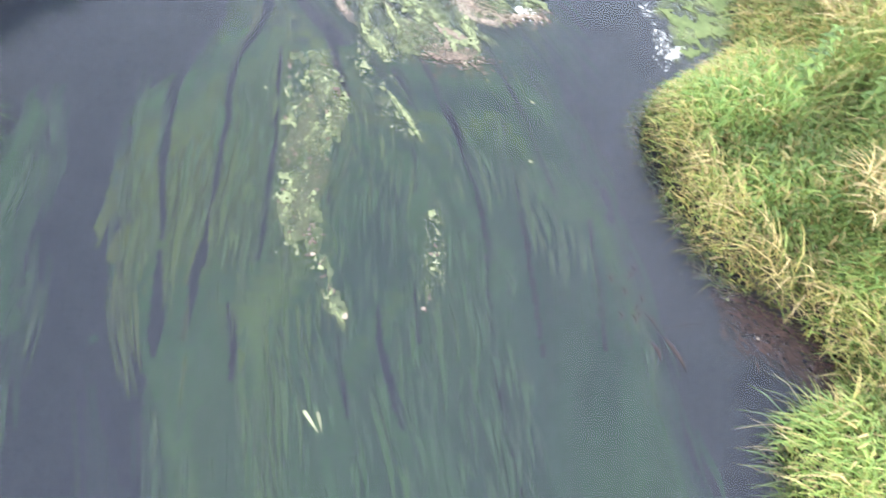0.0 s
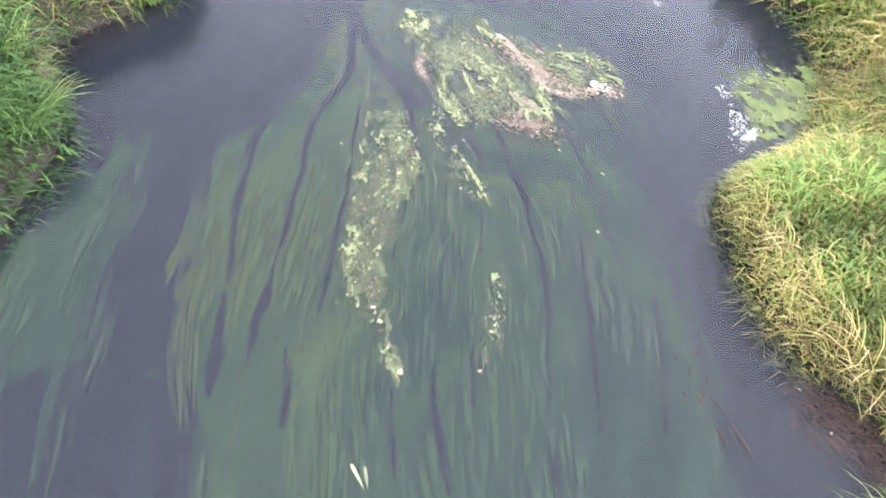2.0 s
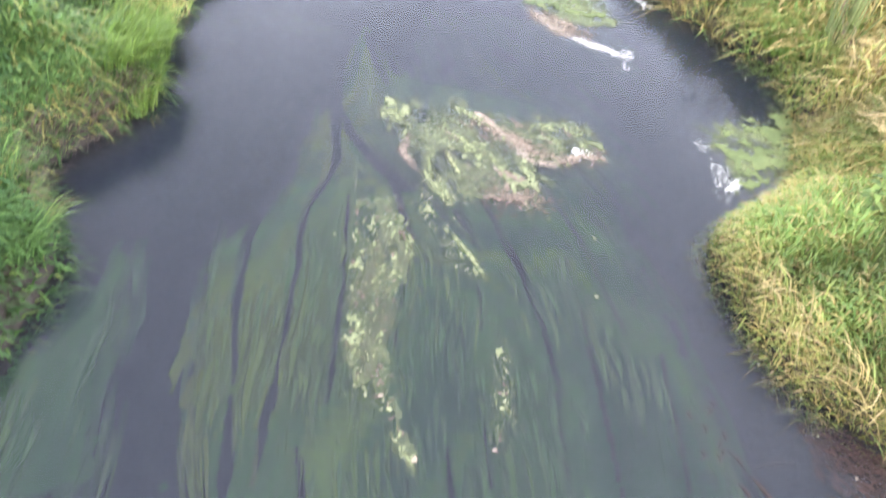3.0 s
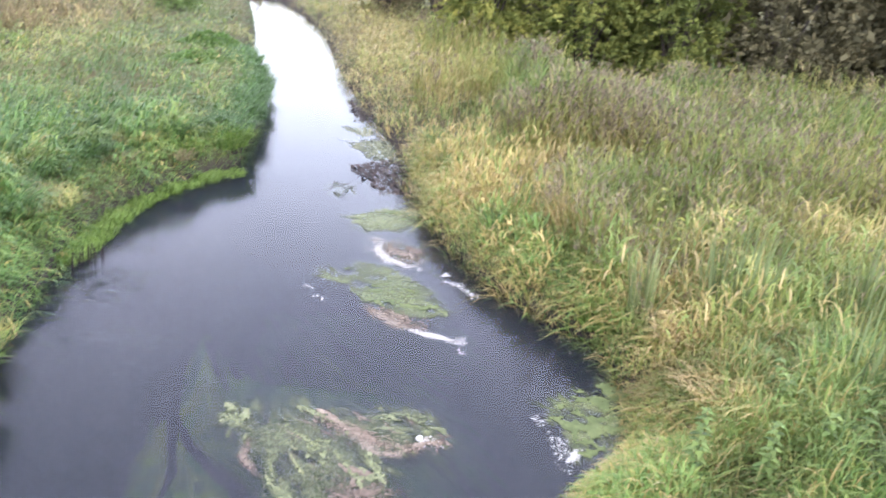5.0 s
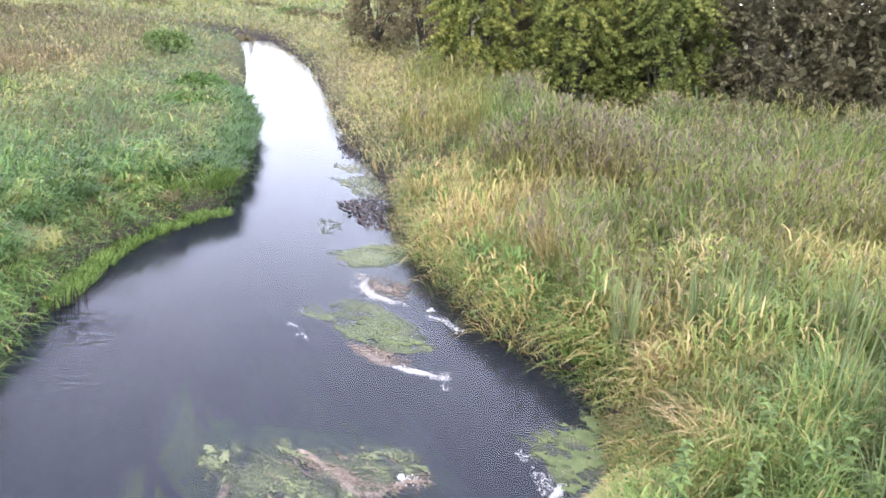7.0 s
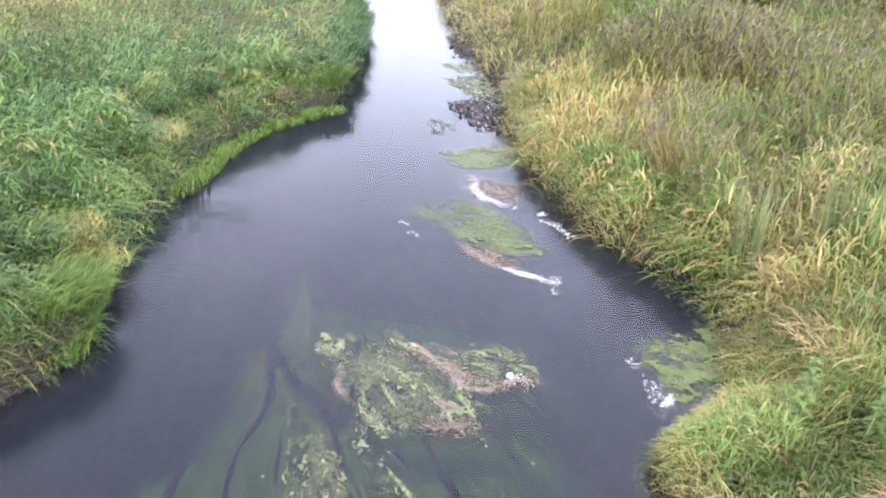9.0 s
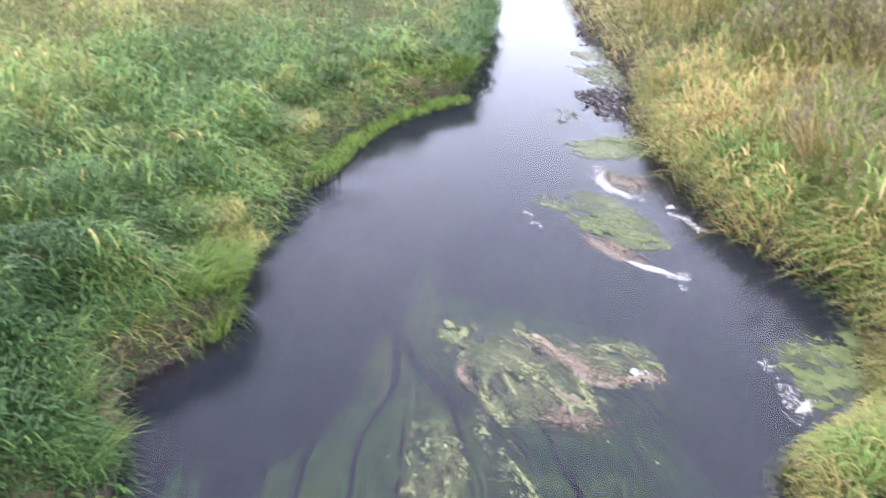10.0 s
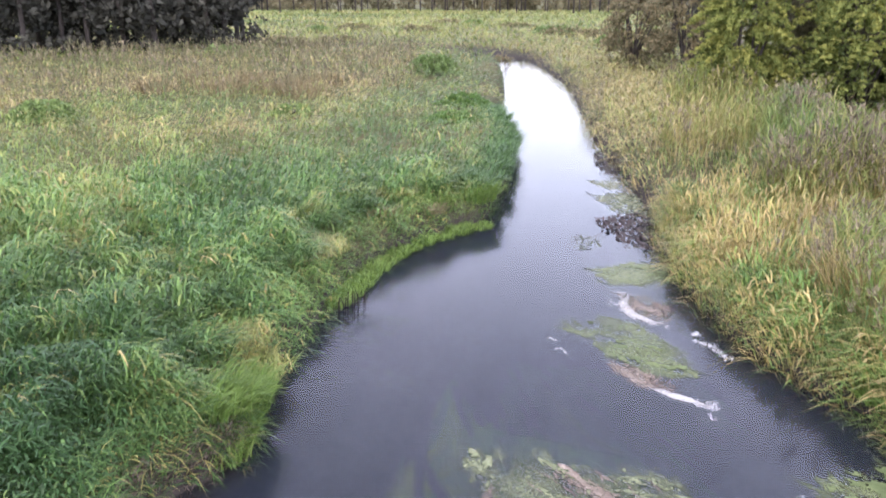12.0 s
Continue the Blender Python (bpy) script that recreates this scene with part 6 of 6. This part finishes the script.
for x, y in HERBS:
    for k in range(3):
        nettle(on_ground(x + rng.normal(0, 0.25), y + rng.normal(0, 0.35)), rng.uniform(1.0, 1.35), rng.uniform(0, 3), "tall_herb", "tall yellow-green leafy herb among the reeds", "tall herbs", mat_herb, 0.8)
for x, y, h in ((3.70, 12.1, 0.95), (3.9, 12.35, 0.85), (3.45, 11.8, 0.8), (3.83, 8.34, 0.7), (3.6, 8.5, 0.6)):
    tuft("dry_grass_clump", on_ground(x, y), 120, 0.20, h, 0.016, 0.95, None, 0.25, label="upright orange-straw clump of dead grass", group="dry clumps")
for x, y in ((5.8, 8.6), (6.1, 8.8), (6.4, 8.7), (6.2, 8.5), (5.65, 6.9), (5.8, 6.8), (3.8, 8.0), (3.95, 8.6)):
    tuft("dry_grass_clump", on_ground(x, y, 0.32), 170, 0.26, 0.40, 0.014, 0.97, 3.4, 0.8, label="bent-over patch of tan dead grass", group="dry clumps", stiff=1.2)


def reed_bed(name, x, y, height, label, stem_tone, sprays=3, mat=None):
    d, side = shore(x, y)
    keep = (d > 0.9) & (vnoise(x, y, 1.1, 34) + 0.5 * rng.uniform(size=len(x)) > 0.5)
    x, y = x[keep], y[keep]
    n = len(x)
    r = np.hypot(x, y)
    swell = vnoise(x, y, 1.4, 33)
    h = height * rng.uniform(0.75, 1.15, n) * (0.6 + 0.7 * swell)
    stem_tone = stem_tone + 0.5 * (vnoise(x, y, 1.8, 35) - 0.5)
    root = np.stack([x, y, ground_height(x, y)], -1)
    lean, bend = rng.uniform(0, 6.3, n), rng.uniform(0.05, 0.3, n) if mat is None else rng.uniform(0.15, 0.75, n)
    stems = blades(name, root, h, rng.uniform(0.006, 0.012, n) * np.maximum(1, r / 9) ** 0.7, lean, bend, rng.normal(0, 0.14, n) + stem_tone + 0.06, rng.uniform(0, 1, n))
    bed = put(name, stems, mat or mat_reed, label=label, category="reeds", kind="stuff")
    tips = root + np.stack([h * bend * np.cos(lean), h * bend * np.sin(lean), h * (1 - 0.62 * bend)], -1)
    head = vnoise(x, y, 1.6, 36) + 0.4 * rng.uniform(size=n) > 0.58
    tips, r0, lean, n0 = tips[head], r[head], lean[head], int(head.sum())
    k = sprays
    tips = np.repeat(tips, k, 0) - np.array([0, 0, 1.0]) * rng.uniform(0.0, 0.26, (n0 * k, 1)) + rng.normal(0, 0.025, (n0 * k, 3))
    m = n0 * k
    fat = np.repeat(np.maximum(1, r0 / 9) ** 0.7, k)
    plumes = blades("plumes", tips, rng.uniform(0.08, 0.17, m), rng.uniform(0.010, 0.022, m) * fat, np.repeat(lean, k) + rng.normal(0, 0.8, m), rng.uniform(0.3, 0.9, m), rng.uniform(0, 0.9, m), rng.uniform(0, 1, m))
    put("plumes", plumes, mat_plume, bed, label="greyish-purple feathery seed heads", kind="stuff")
    # arching side leaves
    k = 3
    at = rng.uniform(0.25, 0.85, n * k)
    base = np.repeat(root, k, 0) + np.stack([np.zeros(n * k), np.zeros(n * k), at * np.repeat(h, k)], -1)
    leaves = blades("leaves", base, rng.uniform(0.25, 0.5, n * k), rng.uniform(0.008, 0.017, n * k) * np.repeat(np.maximum(1, r / 9) ** 0.6, k), rng.uniform(0, 6.3, n * k), rng.uniform(0.4, 1.1, n * k), rng.normal(0, 0.14, n * k) + np.repeat(stem_tone, k), rng.uniform(0, 1, n * k))
    put("leaves", leaves, mat or mat_reed, bed, kind="stuff")


def sector(count, r0, r1, a0, a1):
    r, a = np.sqrt(rng.uniform(r0**2, r1**2, count)), np.radians(rng.uniform(a0, a1, count))
    return r * np.sin(a), r * np.cos(a)


reed_bed("reed_bed", *sector(4600, 12.5, 19, 13, 24), 1.45, "tall reeds with greyish-purple seed heads", 0.42, 5)
reed_bed("reed_bed", *sector(5400, 11.5, 22, 24, 46), 1.45, "tall green and straw reeds with faded seed heads", 0.45)
reed_bed("reed_bed", *sector(3000, 8.0, 13, 18, 46), 1.0, "leafy green reeds standing above the bank grass", 0.46)
reed_bed("reed_bed", *sector(2400, 17, 30, 6, 16), 1.3, "straw-tinted reeds beside the upper stream", 0.55)
reed_bed("reed_bed", *sector(2400, 26, 50, -46, -12), 0.95, "brownish reeds in front of the dark wood", 0.30, 4, mat_dry_reed)


# ---- bushes and trees ----
def leaf_cloud(name, centres, radii, count, size, mat, parent, tone=0.5, label="", flat=1.0, group=1):
    """Many small folded leaves round clump centres; uneven, with gaps."""
    n = count
    c = rng.integers(0, len(centres), n)
    way = rng.normal(0, 1, (n, 3))
    way /= np.linalg.norm(way, axis=1, keepdims=True)
    p = centres[c] + way * np.array([1, 1, flat]) * radii[c][:, None] * (rng.uniform(0.35, 1.0, n) ** 0.5)[:, None]
    a, b = rng.normal(0, 1, (n, 3)), rng.normal(0, 1, (n, 3))
    a /= np.linalg.norm(a, axis=1, keepdims=True)
    b = np.cross(a, b)
    b /= np.linalg.norm(b, axis=1, keepdims=True)
    s = size * rng.uniform(0.6, 1.3, n)[:, None]
    verts = np.stack([p - a * s, p + b * s * 0.45, p + a * s, p - b * s * 0.45], 1).reshape(-1, 3)
    # light from above painted in: upper sides of clumps get a lighter tone
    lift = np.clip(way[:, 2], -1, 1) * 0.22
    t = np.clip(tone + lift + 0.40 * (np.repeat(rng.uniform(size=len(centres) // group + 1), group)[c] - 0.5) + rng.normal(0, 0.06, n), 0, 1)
    me = mesh_data(name, verts, np.arange(n * 4), np.full(n, 4), {"tone": np.repeat(t, 4), "vary": np.repeat(rng.uniform(0, 1, n), 4)})
    return put(name, me, mat, parent, label=label, kind="stuff")


def bush(name, loc, wide, high, leaves, size, mat, tone, label, stems=7, category="bush", clumps=170, low=0.04):
    root = thing(name, loc, label, category, "bushes")
    for k in range(stems):
        bm = bmesh.new()
        a = 2 * math.pi * k / stems + rng.uniform(-0.3, 0.3)
        out, up = wide * rng.uniform(0.3, 0.75), high * rng.uniform(0.6, 0.92)
        pts = [(0.1 * math.cos(a), 0.1 * math.sin(a), -0.1), (0.35 * out * math.cos(a), 0.35 * out * math.sin(a), 0.4 * up), (0.7 * out * math.cos(a + 0.2), 0.7 * out * math.sin(a + 0.2), 0.75 * up), (out * math.cos(a + 0.25), out * math.sin(a + 0.25), up)]
        tube(bm, pts, [0.07, 0.05, 0.03, 0.012], 6)
        part("branch", bm, mat_bark, root)
    # leafy sprays that arch outwards, with gaps between them
    u, a = rng.uniform(0, 1, clumps), rng.uniform(0, 2 * np.pi, clumps)
    z = high * (low + (0.95 - low) * u)
    belly = np.sqrt(np.clip(1 - ((z / high - 0.4) / 0.68) ** 2, 0.05, 1))
    k = 7
    t = np.linspace(0.0, 1.0, k)
    reach = wide * belly[:, None] * (0.45 + (0.35 + 0.35 * rng.uniform(size=(clumps, 1))) * t)
    turn = a[:, None] + 0.25 * rng.normal(0, 1, (clumps, 1)) * t
    sz = z[:, None] + wide * (0.20 * t - 0.34 * t**2) + 0.0 * turn
    centres = np.stack([reach * np.cos(turn), reach * np.sin(turn), np.maximum(sz, 0.1)], -1).reshape(-1, 3)
    fat = (rng.uniform(0.055, 0.11, clumps) * min(wide, high))[:, None] * (1.15 - 0.6 * t)
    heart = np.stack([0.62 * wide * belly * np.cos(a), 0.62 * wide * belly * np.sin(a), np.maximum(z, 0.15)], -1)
    # shade inside the bush is put into the leaf colour, a lower tone
    leaf_cloud("inner_leaves", heart, np.full(clumps, 0.17 * min(wide, high)), int(0.3 * leaves), size * 1.25, mat, root, tone - 0.18, "inner leaves, their shade put into a darker tone")
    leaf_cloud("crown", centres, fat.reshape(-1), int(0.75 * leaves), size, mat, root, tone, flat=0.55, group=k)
    return root


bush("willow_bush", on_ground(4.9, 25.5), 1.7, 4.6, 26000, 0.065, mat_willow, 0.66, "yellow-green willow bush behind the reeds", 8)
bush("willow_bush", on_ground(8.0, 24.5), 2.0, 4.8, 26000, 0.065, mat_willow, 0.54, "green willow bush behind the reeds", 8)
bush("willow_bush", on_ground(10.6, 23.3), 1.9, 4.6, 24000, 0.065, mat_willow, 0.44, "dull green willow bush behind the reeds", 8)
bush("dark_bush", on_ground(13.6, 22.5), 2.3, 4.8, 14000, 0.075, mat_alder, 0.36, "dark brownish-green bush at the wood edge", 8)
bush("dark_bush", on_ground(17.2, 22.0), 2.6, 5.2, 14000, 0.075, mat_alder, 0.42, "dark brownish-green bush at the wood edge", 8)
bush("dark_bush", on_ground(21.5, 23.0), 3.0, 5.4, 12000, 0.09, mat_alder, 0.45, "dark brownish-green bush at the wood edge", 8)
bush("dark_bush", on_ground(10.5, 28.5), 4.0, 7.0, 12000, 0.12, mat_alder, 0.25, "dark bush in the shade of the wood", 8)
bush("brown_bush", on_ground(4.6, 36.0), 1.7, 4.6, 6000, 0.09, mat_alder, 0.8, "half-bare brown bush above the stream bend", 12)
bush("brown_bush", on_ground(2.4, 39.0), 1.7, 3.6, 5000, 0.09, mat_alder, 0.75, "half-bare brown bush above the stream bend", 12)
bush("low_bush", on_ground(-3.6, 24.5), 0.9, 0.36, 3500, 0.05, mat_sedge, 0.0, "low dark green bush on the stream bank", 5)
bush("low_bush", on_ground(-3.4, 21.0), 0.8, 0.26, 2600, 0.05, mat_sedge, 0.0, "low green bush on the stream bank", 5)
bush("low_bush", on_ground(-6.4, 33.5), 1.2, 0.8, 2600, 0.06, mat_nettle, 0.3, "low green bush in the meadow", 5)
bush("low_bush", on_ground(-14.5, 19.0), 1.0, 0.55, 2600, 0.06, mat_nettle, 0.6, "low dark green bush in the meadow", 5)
for k in range(16):
    a, r = radians(-26 + 30 * (k + rng.uniform()) / 16), rng.uniform(48, 100)
    bush("low_bush", on_ground(r * math.sin(a), r * math.cos(a)), rng.uniform(1.2, 2.6), rng.uniform(0.35, 0.8), 700, 0.13, mat_dry_reed if k % 3 else mat_nettle, 0.5, "low brownish bush in the far meadow", 4, clumps=50)
bush("low_bush", on_ground(-8.3, 21.5), 0.7, 0.35, 1500, 0.05, mat_nettle, 0.8, "low green bush in the meadow", 5)


def tree(name, loc, high, trunk, label, mat, bare=0.35, wide=2.0, leaves=3000, bark=None):
    root = thing(name, loc, label, "tree", "trees of the far wood")
    bm = bmesh.new()
    sway = rng.uniform(-0.25, 0.25, 2)
    tube(bm, [(0, 0, -0.2), (sway[0] * 0.4, sway[1] * 0.4, high * 0.35), (sway[0], sway[1], high * 0.97)], [trunk, trunk * 0.75, trunk * 0.12], 8)
    part("trunk", bm, bark or mat_dark_bark, root)
    k = 40
    z = high * (bare + (1.0 - bare) * rng.uniform(0, 1, k))
    a, rad = rng.uniform(0, 6.3, k), wide * (1.08 - (z / high - bare) / (1.001 - bare)) * rng.uniform(0.3, 0.9, k)
    leaf_cloud("crown", np.stack([rad * np.cos(a), rad * np.sin(a), z], -1), rng.uniform(0.35, 0.75, k), leaves, 0.24, mat, root, 0.45)
    return root


firs = [tree("spruce_tree", (0, 0, -60), h, 0.16, "dark spruce at the edge of the wood", mat_needles, 0.06, 2.3, 1000) for h in (9.0, 11.0)]
pines = [tree("pine_tree", (0, 0, -60), h, 0.17, "slim pine trunk with a high dark crown", mat_needles, 0.45, 2.0, 450) for h in (10.0, 12.0)]


def plant(kinds, x, y, turn, scale):
    px, py, pz = on_ground(x, y)
    ob = copy_thing(kinds[int(rng.integers(0, len(kinds)))], pose(px, py, pz - 0.05, 0, 0, turn))
    ob.scale = (scale,) * 3


for k in range(30):
    a, r = radians(-47 + 23 * (k + rng.uniform()) / 30), rng.uniform(50, 64)
    plant(firs, r * math.sin(a), r * math.cos(a), rng.uniform(0, 360), rng.uniform(0.85, 1.15))
for k in range(64):
    a, r = radians(-27 + 33 * (k + rng.uniform()) / 64), rng.uniform(140, 175)
    plant(pines, r * math.sin(a), r * math.cos(a), rng.uniform(0, 360), rng.uniform(0.75, 1.0))
for k in range(26):
    a, r = radians(5 + 43 * (k + rng.uniform()) / 26), rng.uniform(36, 60)
    plant(firs if rng.uniform() < 0.5 else pines, r * math.sin(a), r * math.cos(a), rng.uniform(0, 360), rng.uniform(0.9, 1.2))
for ob in firs + pines:
    for o in (*ob.children_recursive, ob):
        bpy.data.objects.remove(o)

under = tagged(new("wood_undergrowth"), "brown and dark green undergrowth inside the far wood", "undergrowth", kind="stuff")
a, r = np.radians(rng.uniform(-30, 12, 420)), rng.uniform(160, 190, 420)
cx, cy = r * np.sin(a), r * np.cos(a)
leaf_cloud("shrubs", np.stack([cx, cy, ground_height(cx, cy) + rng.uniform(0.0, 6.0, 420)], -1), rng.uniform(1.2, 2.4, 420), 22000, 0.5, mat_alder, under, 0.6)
for a0, a1, r0, r1, n, top in ((13, 50, 26, 35, 320, 8.5), (-48, -25.5, 52, 62, 240, 7.5)):
    under = tagged(new("wood_undergrowth"), "dark undergrowth at the edge of the wood", "undergrowth", kind="stuff")
    a, r = np.radians(rng.uniform(a0, a1, n)), rng.uniform(r0, r1, n)
    cx, cy = r * np.sin(a), r * np.cos(a)
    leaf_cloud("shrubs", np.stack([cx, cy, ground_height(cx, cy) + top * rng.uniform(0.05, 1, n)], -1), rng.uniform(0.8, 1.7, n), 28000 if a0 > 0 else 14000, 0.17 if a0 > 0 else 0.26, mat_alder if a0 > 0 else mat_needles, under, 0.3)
